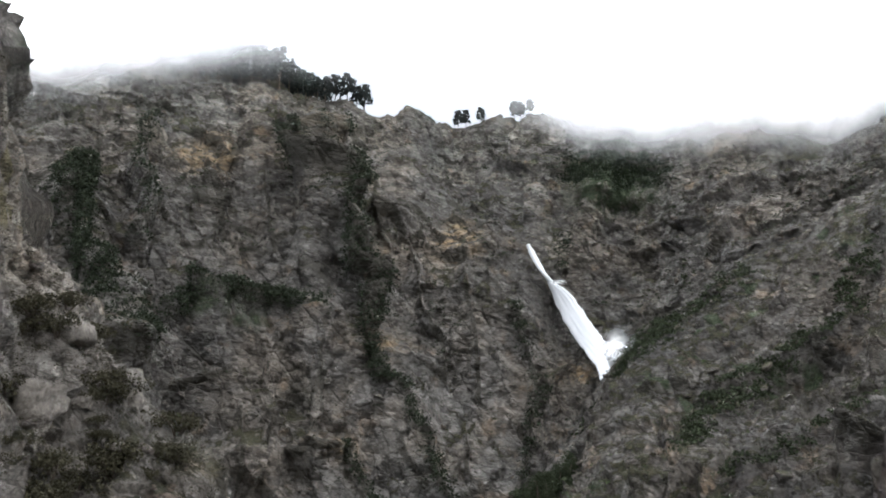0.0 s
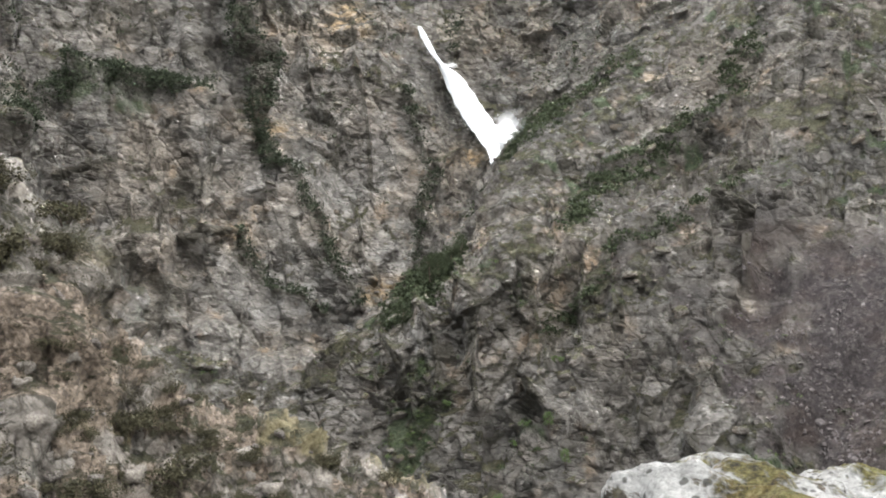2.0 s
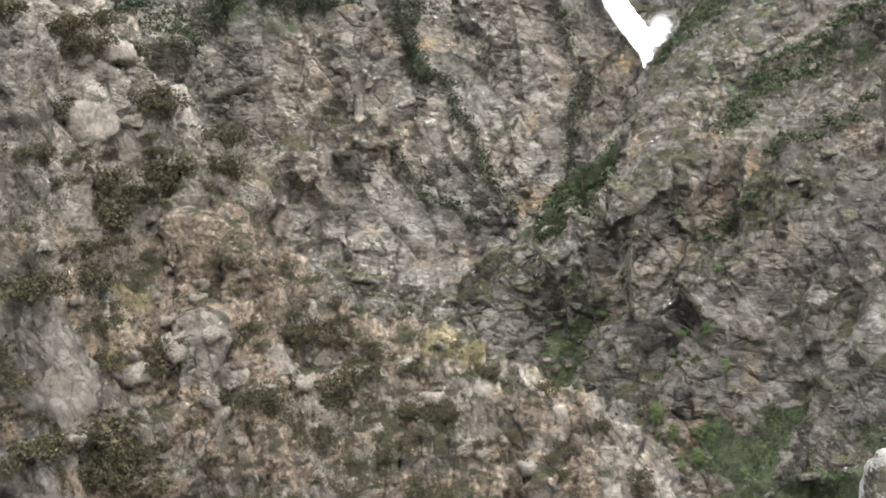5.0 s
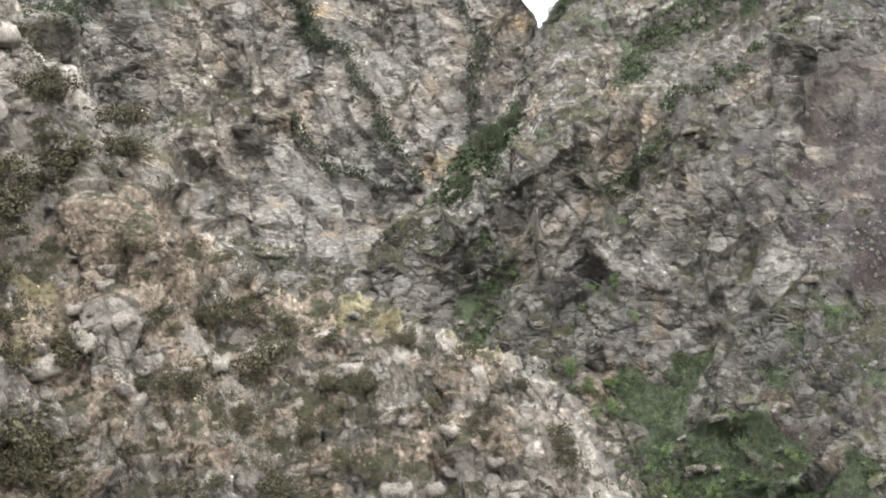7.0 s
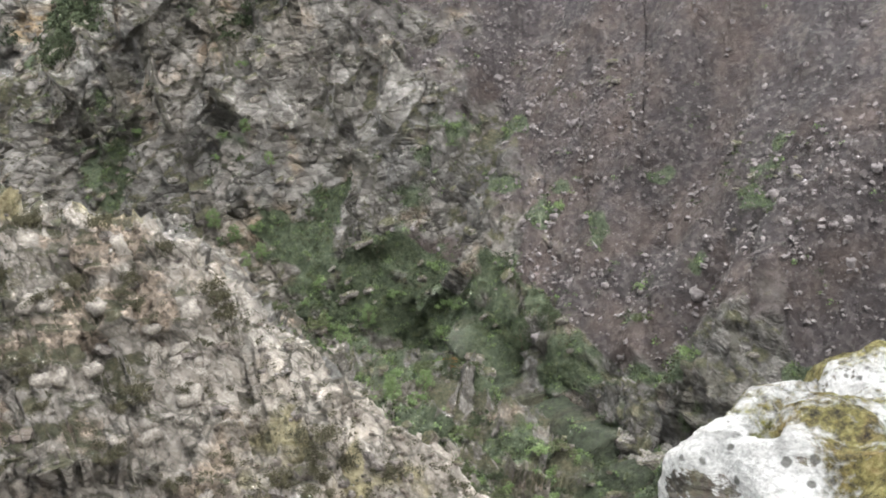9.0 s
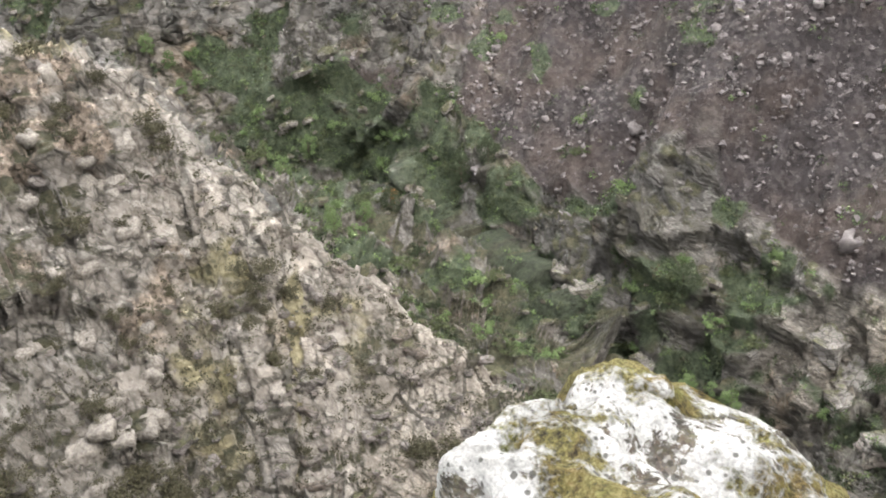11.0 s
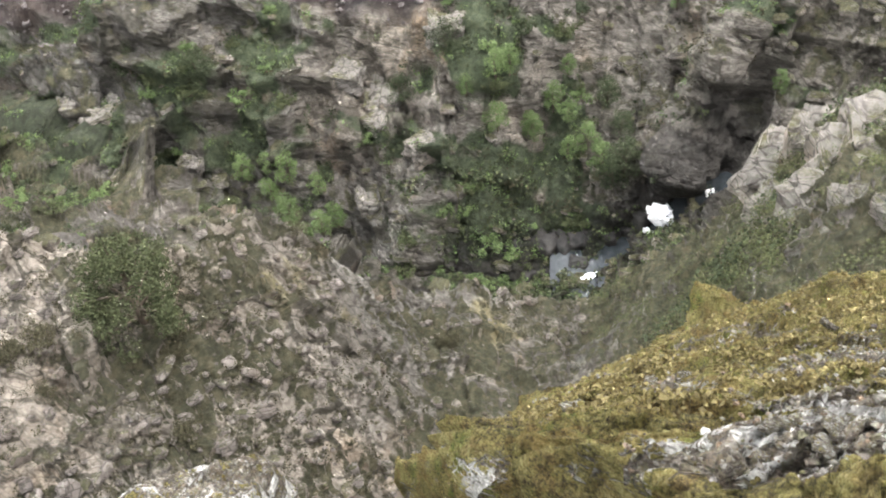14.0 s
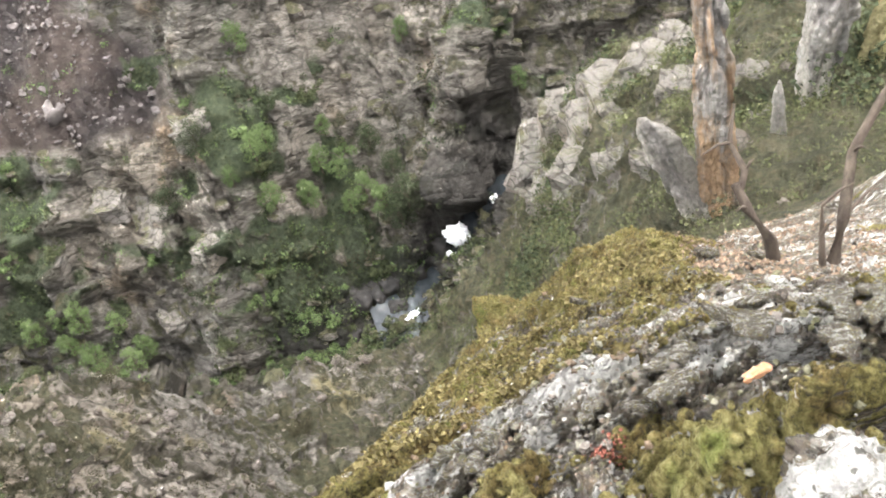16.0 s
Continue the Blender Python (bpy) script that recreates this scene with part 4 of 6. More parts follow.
PILLAR = cliff_rock_material("ochre_cliff_rock", (0.42, 0.265, 0.145))
GREY_CLIFF = cliff_rock_material("grey_cliff_rock", (0.36, 0.33, 0.29))
YELLOW_CRUST = plain_material("yellow_lichen_rock", (0.16, 0.14, 0.075), (0.40, 0.35, 0.19), 5.0, 0.9, 0.1)
BOULDER = plain_material("pale_boulder", (0.10, 0.088, 0.074), (0.33, 0.295, 0.25), 4.0, 0.9, 0.25)
CRAG_ROCK = block_material("pale_crag", (0.070, 0.063, 0.057), (0.255, 0.232, 0.207), 0.5)
SCREE_STONE = plain_material("scree_stone", (0.050, 0.043, 0.041), (0.18, 0.158, 0.150), 1.2, 0.9, 0.2)
DARK_STONE = plain_material("wet_dark_stone", (0.012, 0.012, 0.012), (0.055, 0.050, 0.046), 0.9, 0.85, 0.3)
FOAM = plain_material("white_water", (0.90, 0.91, 0.92), (0.95, 0.955, 0.96), 0.5, 0.6)
POOL = plain_material("dark_pool_water", (0.020, 0.024, 0.026), (0.045, 0.050, 0.055), 0.8, 0.06, 0.05)
TWIG = plain_material("grey_brown_twig", (0.035, 0.026, 0.02), (0.12, 0.095, 0.075), 20.0, 0.9, 0.01, (1, 1, 0.2))
MOSS = leaf_material("moss_tufts", (0.060, 0.048, 0.022), (0.175, 0.145, 0.064), 0.95)
LITTER = leaf_material("dry_leaf_litter", (0.07, 0.047, 0.032), (0.26, 0.185, 0.130), 0.85)
ORANGE = plain_material("orange_stone", (0.26, 0.125, 0.065), (0.38, 0.215, 0.125), 30.0, 0.9, 0.005)
RED_LEAF = leaf_material("red_leaves", (0.12, 0.040, 0.028), (0.25, 0.095, 0.070))
LEAF_ORANGE = leaf_material("rusty_leaves", (0.14, 0.065, 0.022), (0.30, 0.15, 0.05))
LEAF_OLIVE = leaf_material("olive_leaves", (0.04, 0.048, 0.024), (0.082, 0.092, 0.044))
LEAF_BANK = leaf_material("bank_leaves", (0.058, 0.066, 0.03), (0.112, 0.12, 0.056))
CLOUD = mist_material("low_cloud", (1.0, 0.02))
SPRAY = mist_material("water_spray", (0.6, 0.10))
THIN_SPRAY = mist_material("thin_spray", (0.16, 0.10))

rng = np.random.default_rng(7)


# ---------------------------------------------------------------- builders
def tube(points, radii, sides=6):
    pts = np.array(points, float)
    d = np.gradient(pts, axis=0)
    d /= np.linalg.norm(d, axis=1, keepdims=True) + 1e-9
    ref = np.where(np.abs(d[:, 2:3]) > 0.9, [[1.0, 0, 0]], [[0, 0, 1.0]])
    u = np.cross(d, ref)
    u /= np.linalg.norm(u, axis=1, keepdims=True)
    w = np.cross(d, u)
    th = np.linspace(0, 2 * np.pi, sides, endpoint=False)
    ring = pts[:, None] + np.array(radii)[:, None, None] * (np.cos(th)[None, :, None] * u[:, None] + np.sin(th)[None, :, None] * w[:, None])
    n = len(pts)
    i = np.arange(n * sides).reshape(n, sides)
    j = np.roll(i, -1, 1)
    f = np.stack([i[:-1], j[:-1], j[1:], i[1:]], -1).reshape(-1, 4)
    return ring.reshape(-1, 3), f


def joined(pieces):
    vs, fs, k = [], [], 0
    for v, f in pieces:
        vs.append(v)
        fs.append(f + k)
        k += len(v)
    return np.concatenate(vs), np.concatenate(fs)


def leaf_quads(pos, out, size, rg, flat=0.5):
    """A small leaf or tuft at each place, turned roughly outward."""
    n = len(pos)
    nrm = out * flat + rg.normal(size=(n, 3)) * 0.6
    nrm /= np.linalg.norm(nrm, axis=1, keepdims=True) + 1e-9
    a = np.cross(nrm, rg.normal(size=(n, 3)))
    a /= np.linalg.norm(a, axis=1, keepdims=True) + 1e-9
    b = np.cross(nrm, a)
    s = size * rg.uniform(0.55, 1.3, (n, 1))
    fold = nrm * s * 0.25
    q = np.stack([pos - a * s, pos - b * s * 0.7 + fold, pos + a * s, pos + b * s * 0.7 + fold], 1)
    return q.reshape(-1, 3), np.arange(4 * n).reshape(n, 4)


def clump_cloud(centres, radii, per, size, rg, squash=0.8):
    """Leaves over the outside of many uneven clumps, with some inside."""
    pos, out = [], []
    for c, r in zip(centres, radii):
        d = rg.normal(size=(per, 3))
        d /= np.linalg.norm(d, axis=1, keepdims=True)
        rr = r * rg.uniform(0.55, 1.08, (per, 1))
        pos.append(np.array(c) + d * rr * [1, 1, squash])
        out.append(d)
    return leaf_quads(np.concatenate(pos), np.concatenate(out), size, rg)


def make_tree(name, label, height, spread, leaf, clumps, per, size, seed, bare_trunk=0.3, category="tree", group="", clump=1.0):
    rg = np.random.default_rng(seed)
    base = tagged(new(name), label, category, group)
    top = np.array([rg.normal() * 0.05, rg.normal() * 0.05, 0.82]) * height
    mid = top * 0.5 + rg.normal(size=3) * [0.04, 0.04, 0] * height
    stem = [np.zeros(3) - [0, 0, 0.3], mid * 0.5, mid, (mid + top) / 2, top]
    trunk = part("trunk", mesh_from(name + "_trunk", *tube(stem, np.array([0.035, 0.028, 0.022, 0.015, 0.006]) * height, 7), BARK, True), base)
    centres, radii = [], []
    for k in range(clumps):
        f = bare_trunk + (0.97 - bare_trunk) * (k + 0.5) / clumps
        ang = k * 2.4 + rg.uniform(-0.5, 0.5)
        w = math.sin(math.pi * min(1, (f - bare_trunk) / (1 - bare_trunk) * 0.75 + 0.22)) * spread
        c = np.array([math.cos(ang) * w * rg.uniform(0.45, 1.0), math.sin(ang) * w * rg.uniform(0.45, 1.0), f * height])
        centres.append(c)
        radii.append(spread * clump * rg.uniform(0.30, 0.52))
        root = top * (f * 0.75)
        if k % 3 == 0:
            part("limb", mesh_from(name + "_limb", *tube([root, (root + c) / 2 + [0, 0, 0.03 * height], c], np.array([0.014, 0.009, 0.003]) * height, 5), BARK, True), trunk)
    part("crown", mesh_from(name + "_crown", *clump_cloud(centres, radii, per, size, rg), leaf), base)
    return base


def make_shrub(name, label, width, leaf, seed, clumps=18, per=50, size=0.032, group="", category="shrub"):
    rg = np.random.default_rng(seed)
    base = tagged(new(name), label, category, group)
    centres = [np.array([*(rg.normal(size=2) * 0.26), 0.20 + 0.22 * rg.random()]) * width for k in range(clumps)]
    radii = [width * rg.uniform(0.10, 0.24) for k in range(clumps)]
    wood = [tube([np.array([0, 0, -0.1 * width]), c * 0.5, c], np.array([0.022, 0.015, 0.006]) * width, 4) for c in centres[:4]]
    part("branched_stem", mesh_from(name + "_stem", *joined(wood), BARK), base)
    part("foliage", mesh_from(name + "_foliage", *clump_cloud(centres, radii, per, size * width, rg, 0.75), leaf), base)
    return base


def rock_mesh(name, radii, seed, material, nu=56, nv=34, rough=0.22, square=0.55, grain=0.05, taper=0.0, smooth=True):
    """A weathered boulder: a rounded block, faceted and cracked."""
    u = np.linspace(0, 2 * np.pi, nu, endpoint=False)[:, None]
    v = np.linspace(-np.pi / 2, np.pi / 2, nv)[None, :]
    sg = lambda x: np.sign(x) * np.abs(x) ** square
    p = np.stack([sg(np.cos(v)) * sg(np.cos(u)), sg(np.cos(v)) * sg(np.sin(u)), sg(np.sin(v)) + 0 * u], -1)
    n = p / (np.linalg.norm(p, axis=-1, keepdims=True) + 1e-9)
    p[..., :2] *= 1 - taper * (0.5 + 0.5 * p[..., 2:3])
    p = p * np.array(radii)
    s = float(np.mean(radii))
    d = rough * s * fbm(p / s * 1.1 + seed, 3, seed) + rough * 0.55 * s * blocks(p + seed * 3.1, s * 0.75, seed + 3) + grain * s * fbm(p / s * 6, 4, seed + 9)
    p = p + n * d[..., None]
    return mesh_from(name, p.reshape(-1, 3), grid_faces(nu, nv, wrap=True), material, smooth)


def upright(p, turn, scale):
    return Matrix.Translation(Vector([float(x) for x in p])) @ Matrix.Rotation(turn, 4, "Z") @ Matrix.Scale(scale, 4)


def place_copies(models, places, group=""):
    """models: built things kept as the first ones; places: (point, turn, scale)."""
    used = set()
    for k, (p, turn, scale) in enumerate(places):
        mod = models[k % len(models)]
        if mod.name not in used:
            used.add(mod.name)
            mod.matrix_basis = upright(p, turn, scale)
            mod.scale = (scale, scale, scale)
        else:
            ob = copy_thing(mod, Matrix.Translation(Vector([float(x) for x in p])) @ Matrix.Rotation(turn, 4, "Z"))
            ob.scale = (scale, scale, scale)


# ---------------------------------------------------------------- waterfall and river
def waterfall():
    """A slanting white fall: a narrow chute above, a broad bulging fall below."""
    base = tagged(new("waterfall"), "white waterfall pouring down the grey cliff", "waterfall")
    # heading, elevation, half width in degrees
    for name, line in (("chute", [(4.85, 5.25, 0.10), (5.1, 4.75, 0.20), (5.45, 4.1, 0.18), (5.75, 3.6, 0.15), (6.05, 3.2, 0.15), (6.3, 3.0, 0.20)]),
                       ("fall", [(6.05, 3.1, 0.14), (6.55, 2.6, 0.42), (7.0, 1.9, 0.66), (7.45, 1.1, 0.72), (7.95, 0.3, 0.72), (8.5, -0.45, 0.80), (9.05, -0.95, 0.92), (9.25, -1.5, 0.74), (9.15, -2.0, 0.48), (9.05, -2.4, 0.26)])):
        a, e, w = (np.array(c) for c in zip(*line))
        t = np.linspace(0, 1, 70)
        k = np.linspace(0, 1, len(a))
        a, e, w = (np.interp(t, k, c) for c in (a, e, w))
        w = w * (0.80 + 0.08 * fbm(np.stack([t * 16, t * 0, t * 0], -1), 4, 3))
        pts = np.array([spot(x, y, 9.6, 12)[0] for x, y in zip(a, e)])
        r = np.hypot(pts[:, 0], pts[:, 1])
        ker = np.hanning(43)[1:-1] / np.hanning(43).sum()
        r = np.convolve(np.pad(r, 20, mode="edge"), ker, "valid") - 8.0
        side = np.linspace(-1, 1, 26)
        verts = []
        for i in range(len(t)):
            # width runs across the slanting stream
            sl = math.atan2(1.0, 1.35)
            aa = a[i] + side * w[i] * math.cos(sl) * 1.15
            ee = e[i] + side * w[i] * math.sin(sl) * 0.75
            rr = r[i] - 0.9 * np.sqrt(np.maximum(0, 1 - side ** 2)) - 0.12 * vnoise(np.stack([side * 5, t[i] * 5 + 0 * side, 0 * side], -1), 4)
            verts.append(np.stack([rr * np.sin(np.radians(aa)), rr * np.cos(np.radians(aa)), rr * np.tan(np.radians(ee))], -1))
        front = np.array(verts)
        back = front * (1 + 0.006)
        loop = np.concatenate([front, back[:, ::-1]], 1)
        n, mm = loop.shape[:2]
        i = np.arange(n * mm).reshape(n, mm)
        j = np.roll(i, -1, 1)
        f = np.stack([i[:-1], j[:-1], j[1:], i[1:]], -1).reshape(-1, 4)
        part(name, mesh_from("waterfall_" + name, loop.reshape(-1, 3), f, FOAM, True), base)
        foot = loop[-12, 26]
    part("splash", rock_mesh("splash", (3.6, 2.4, 4.2), 31, FOAM, 40, 26, 0.25, 0.9, 0.08), base).location = [float(x) for x in foot * 0.97 + [1.5, 0, 3.0]]
    return base


def soft_sheet(name, centre, right, up, w, h, material, bulge=0.0, n=28, seed=0):
    """A sheet of drifting spray that thins out to its rim."""
    u, v = np.meshgrid(np.linspace(-1, 1, n), np.linspace(-1, 1, n), indexing="ij")
    c, rt, upv = (np.array(x, float) for x in (centre, right, up))
    nrm = np.cross(rt, upv)
    p = c + u[..., None] * w * rt + v[..., None] * h * upv + nrm * (bulge * vnoise(np.stack([u * 2, v * 2, 0 * u + seed], -1), seed))[..., None]
    me = mesh_from(name, p.reshape(-1, 3), grid_faces(n, n), material, True)
    rad = np.sqrt(u ** 2 + v ** 2) + 0.25 * fbm(np.stack([u * 2, v * 2, 0 * u + seed], -1), 3, seed)
    dens = np.clip(1.05 - rad, 0, 1) ** 1.3
    me.attributes.new("dense", "FLOAT", "POINT").data.foreach_set("value", dens.astype(np.float32).ravel())
    return me


def polar(a, e, d):
    return np.array([d * math.sin(radians(a)), d * math.cos(radians(a)), d * math.tan(radians(e))])


waterfall()
spray = tagged(new("spray"), "thin white spray drifting off the foot of the waterfall", "spray", kind="stuff")
for k, (a, e, d, w, h) in enumerate(((9.3, -0.9, 286, 3.6, 3.2), (9.5, -0.7, 285, 3.8, 3.4), (9.6, -0.8, 284, 3.2, 2.6), (9.9, -0.2, 283, 4.5, 4.5), (6.6, 3.1, 345, 3, 1.2), (0.5, -12.0, 252, 2.0, 2.6))):
    rt = (math.cos(radians(a)), -math.sin(radians(a)), 0)
    part("veil", soft_sheet("spray", polar(a, e, d), rt, (0.25, 0, 0.97), w, h, THIN_SPRAY if e < -5 else SPRAY, 1.5, seed=k), spray)


def river_strip(name, a0, a1, half, lift, material, n=90, wob=0.0):
    a = np.linspace(a0, a1, n)
    d, h = along(RIVER, AZ)
    d = np.interp(a, AZ, d)
    h = np.interp(a, AZ, h)
    s = np.linspace(-1, 1, 11)
    hw = half * (1 + 0.3 * fbm(np.stack([a * 0.8, a * 0, a * 0 + wob], -1), 3, 6))
    rr = d[:, None] + s[None] * hw[:, None]
    zz = h[:, None] + lift + 0.10 * vnoise(np.stack([rr * 0.8, a[:, None] * 2 + 0 * rr, 0 * rr], -1), 8)
    an = np.radians(a)[:, None]
    p = np.stack([rr * np.sin(an), rr * np.cos(an), zz], -1)
    return mesh_from(name, p.reshape(-1, 3), grid_faces(n, 11)[:, ::-1], material, True)


water = tagged(new("water", river_strip("water", 67, 84, 4.0, 0.9, POOL)), "dark river pool at the bottom of the gorge", "water", kind="structure")


def foam_patch(name, a, e, z, w, l, h, turn, seed, label):
    """A lump of broken white water, thick in the middle."""
    d = z / math.tan(radians(e))
    ob = new(name, rock_mesh(name, (w, l, h), seed, FOAM, 64, 40, 0.48, 0.8, 0.16))
    ob.matrix_basis = pose(d * math.sin(radians(a)), d * math.cos(radians(a)), z, 0, 0, turn)
    return tagged(ob, label, "white water")


foam_patch("rapid", 70.4, -51.9, -90.2, 0.30, 1.7, 0.25, 50, 3, "streak of white rapid leaving the dark pool")
foam_patch("cascade", 76.2, -48.1, -86.0, 1.0, 1.7, 0.9, -20, 5, "small white cascade between dark boulders")
foam_patch("cascade", 75.4, -49.1, -88.6, 0.35, 1.0, 0.35, -30, 6, "small white cascade between dark boulders")
foam_patch("rapid", 79.9, -46.6, -85.6, 0.8, 0.5, 0.3, 0, 8, "tiny patch of white rapid below the cliff")
foam_patch("rapid", 34.2, -41.4, -84.6, 0.3, 0.8, 0.2, 10, 9, "tiny patch of white rapid in the chasm")


# ---------------------------------------------------------------- low cloud on the ridges
def cloud_bank():
    base = tagged(new("cloud_bank"), "low white cloud hiding the ridge tops", "cloud", kind="stuff")
    a = np.linspace(-40, 70, 240)
    for k, d in enumerate((352, 368, 384, 400)):
        t = np.linspace(0, 1, 40)
        zz = 40 + 240 * t[None] + 0 * a[:, None]
        an = a[:, None] + 0 * zz
        rr = d + 20 * t[None] + 6 * fbm(np.stack([an * 0.3, zz * 0.02, 0 * an + k], -1), 2, k)
        p = np.stack([rr * np.sin(np.radians(an)), rr * np.cos(np.radians(an)), zz], -1)
        el = np.degrees(np.arctan2(zz, rr))
        edge = np.interp(an, [-40, -24, -18, -13, -9, -6, 2, 5, 8, 12, 18, 21, 24, 40], [11.0, 11.8, 13.2, 14.3, 14.8, 14.6, 12.8, 11.6, 10.0, 9.8, 9.7, 9.0, 9.8, 9.4])
        edge = edge + 0.7 * fbm(np.stack([an * 0.30, el * 0.3, 0 * an + 0.5 * k], -1), 4, 30)
        dens = np.clip((el - edge) / 3.6, 0, 1) ** 1.6 * np.interp(an, [-40, -18, -12, -8, 2, 6, 40], [0.9, 0.9, 0.7, 0.55, 0.6, 0.95, 1.0])
        f = grid_faces(240, 40)
        f = f[dens.ravel()[f].max(1) > 0]
        me = mesh_from("cloud", p.reshape(-1, 3), f, CLOUD, True)
        me.attributes.new("dense", "FLOAT", "POINT").data.foreach_set("value", dens.astype(np.float32).ravel())
        part("layer", me, base)


cloud_bank()

# ---------------------------------------------------------------- trees on the skyline
pines = [make_tree("pine_tree", "dark umbrella-crowned pine on the misty skyline", 11, 3.3, LEAF_PINE_HAZED, 15, 48, 0.58, 50 + k, 0.28, "tree", "pines along the ridge") for k in range(4)]
spots = []
for a in (-4.5, -5.0, -5.6, -6.3, -6.9, -7.4, -8.0, -8.5, -9.0, -9.6, -10.1, -10.5, -11.0, -11.6, -12.2, -12.9, -13.5, -14.2, -15.0, -15.8, -16.5, 0.9, 1.5, 2.2, 4.0, 4.5, 5.1):
    top = spot(a, 30, 11.0, 12.1)[0]
    spots.append((top - [0, 0, 0.5], rng.uniform(0, 6), rng.uniform(0.75, 1.15) * (0.7 if a > 0 else 1.0) * (1.4 if a < -9 else 1.0)))
for k in range(110):
    a, f = rng.uniform(-20, -6.5), rng.uniform(0.15, 1.0)
    i = int(np.argmin(np.abs(AZ - a)))
    j = np.argmin(np.abs(ZONE[i] - (12 + f)))
    spots.append((LAND[i, j] - [0, 0, 0.8], rng.uniform(0, 6), rng.uniform(0.7, 1.1)))
place_copies(pines, spots)

# ---------------------------------------------------------------- trees of the valley
green_trees = [make_tree("young_tree", "young leafy tree in fresh green on the gorge slope", 5.0, 1.7, LEAF_GREEN, 13, 170, 0.10, 80 + k, 0.22, "tree", "fresh green trees above the river") for k in range(4)]
places = []
for a, e in ((45.4, -43.6), (44.7, -45.2), (47.9, -45.6), (45.8, -46.8), (47.7, -47.9), (49.1, -47.6), (43.2, -43.8), (20.0, -33.2), (15.6, -30.2), (62.6, -40.6), (65.9, -44.0), (63.0, -43.6),
             (63.5, -40.6), (67.3, -42.6), (66.0, -44.2), (70.0, -44.6), (71.3, -46.0), (68.8, -45.4), (68.0, -40.5), (64.7, -34.9), (83.0, -40.6), (75.5, -36.8), (14.6, -29.1), (13.2, -30.8), (17.5, -29.4),
             (17.5, -33.6), (10.6, -23.3), (11.0, -24.7), (9.7, -22.4), (9.2, -25.2), (11.6, -24.3), (13.6, -19.4), (12.7, -17.4), (61.5, -41.6), (69.2, -43.2), (46.6, -44.4)):
    places.append((spot(a, e, 3.3, 9.0)[0], rng.uniform(0, 6), rng.uniform(0.55, 0.95)))
place_copies(green_trees, places)
dark_trees = [make_tree("evergreen_oak", "dark round-crowned evergreen oak on the rocky slope", 5.0, 2.2, LEAF_DARK, 14, 170, 0.11, 120 + k, 0.15, "tree", "evergreen oaks in the gorge") for k in range(3)]
places = []
for a, e in ((27.7, -31.6), (29.0, -30.6), (21.2, -32.8), (42.4, -38.2), (8.9, -24.9), (8.4, -24.4), (72.5, -43.8), (73.4, -45.8), (71.4, -42.2), (72.0, -46.8), (5.7, -9.4), (6.8, -8.5), (3.9, -11.8), (6.2, -9.0), (7.6, -7.9), (60.2, -39.0), (56.0, -41.5), (38.2, -36.4)):
    places.append((spot(a, e, 3.3, 9.3)[0], rng.uniform(0, 6), rng.uniform(0.6, 1.0) * (1.4 if e > -13 else 1.0)))
place_copies(dark_trees, places)
spur_tree = make_tree("spur_tree", "olive-green bushy tree rooted among rocks of the spur", 6.0, 2.7, LEAF_OLIVE, 44, 260, 0.075, 200, 0.06, clump=0.62)
spur_tree.matrix_basis = upright(spot(31.9, -48.4, 2, 3.2)[0] - [0, 0, 0.4], 0.4, 1.2)
rusty = make_tree("rusty_tree", "small tree with rust-coloured dry leaves", 3.5, 1.5, LEAF_ORANGE, 8, 60, 0.16, 210, 0.2)
rusty.matrix_basis = upright(spot(21.6, -32.8, 3.3, 9)[0], 0.4, 0.9)

# ---------------------------------------------------------------- heath shrubs of the spur
shrubs = [make_shrub("heath_shrub", "low olive-brown heath shrub on the stony slope", 1.6, LEAF_HEATH, 300 + k, group="heath shrubs on the spur") for k in range(6)]
places = []
for a, e in ((-19.1, -5.3), (-15.3, -5.5), (-16.9, -12.7), (-19.6, -17.4), (-21.9, -21.1), (-14.5, -20.0), (-9.3, -18.1), (-5.7, -18.6), (-3.0, -21.5), (-0.1, -23.1), (-11.3, -22.2), (-7.4, -23.4), (6.3, -22.4),
             (-5.7, -25.9), (-11.9, -16.4), (-14.5, -16.5), (-6.9, -17.8), (11.8, -34.7), (11.9, -38.0), (11.3, -39.8), (12.4, -36.5), (12.1, -35.6), (24.9, -46.8), (33.6, -50.7), (56.8, -55.4), (22.3, -46.3), (9.7, -37.0)):
    for k in range(3):
        p, n = spot(a + rng.normal() * 0.5, e + rng.normal() * 0.4, 2, 3.2)
        places.append((p, rng.uniform(0, 6), rng.uniform(0.7, 1.7) * (1.25 if a < -10 else 0.8)))
tries = 0
while len(places) < 290 and tries < 6000:
    tries += 1
    a, e = rng.uniform(-30, 60), rng.uniform(-56, 8)
    dens = 1.3 * (a < 9) + 0.20 * (a >= 9)
    grove = float(fbm(np.array([a * 0.22, e * 0.22, 3.0]), 3, 61))
    if rng.random() > dens * (0.35 + 0.9 * grove):
        continue
    i = int(np.argmin(np.abs(AZ - a)))
    rows = np.where((ZONE[i] > 2) & (ZONE[i] < 3.02))[0]
    el = np.degrees(np.arctan2(LAND[i, rows, 2], np.hypot(LAND[i, rows, 0], LAND[i, rows, 1])))
    if el.max() < e or el.min() > e:
        continue
    p, n = spot(a, e, 2, 3.02)
    places.append((p, rng.uniform(0, 6), rng.uniform(0.55, 1.45) * (2.0 if a < -9 and grove > 0.1 else 1.0)))
place_copies(shrubs, places)


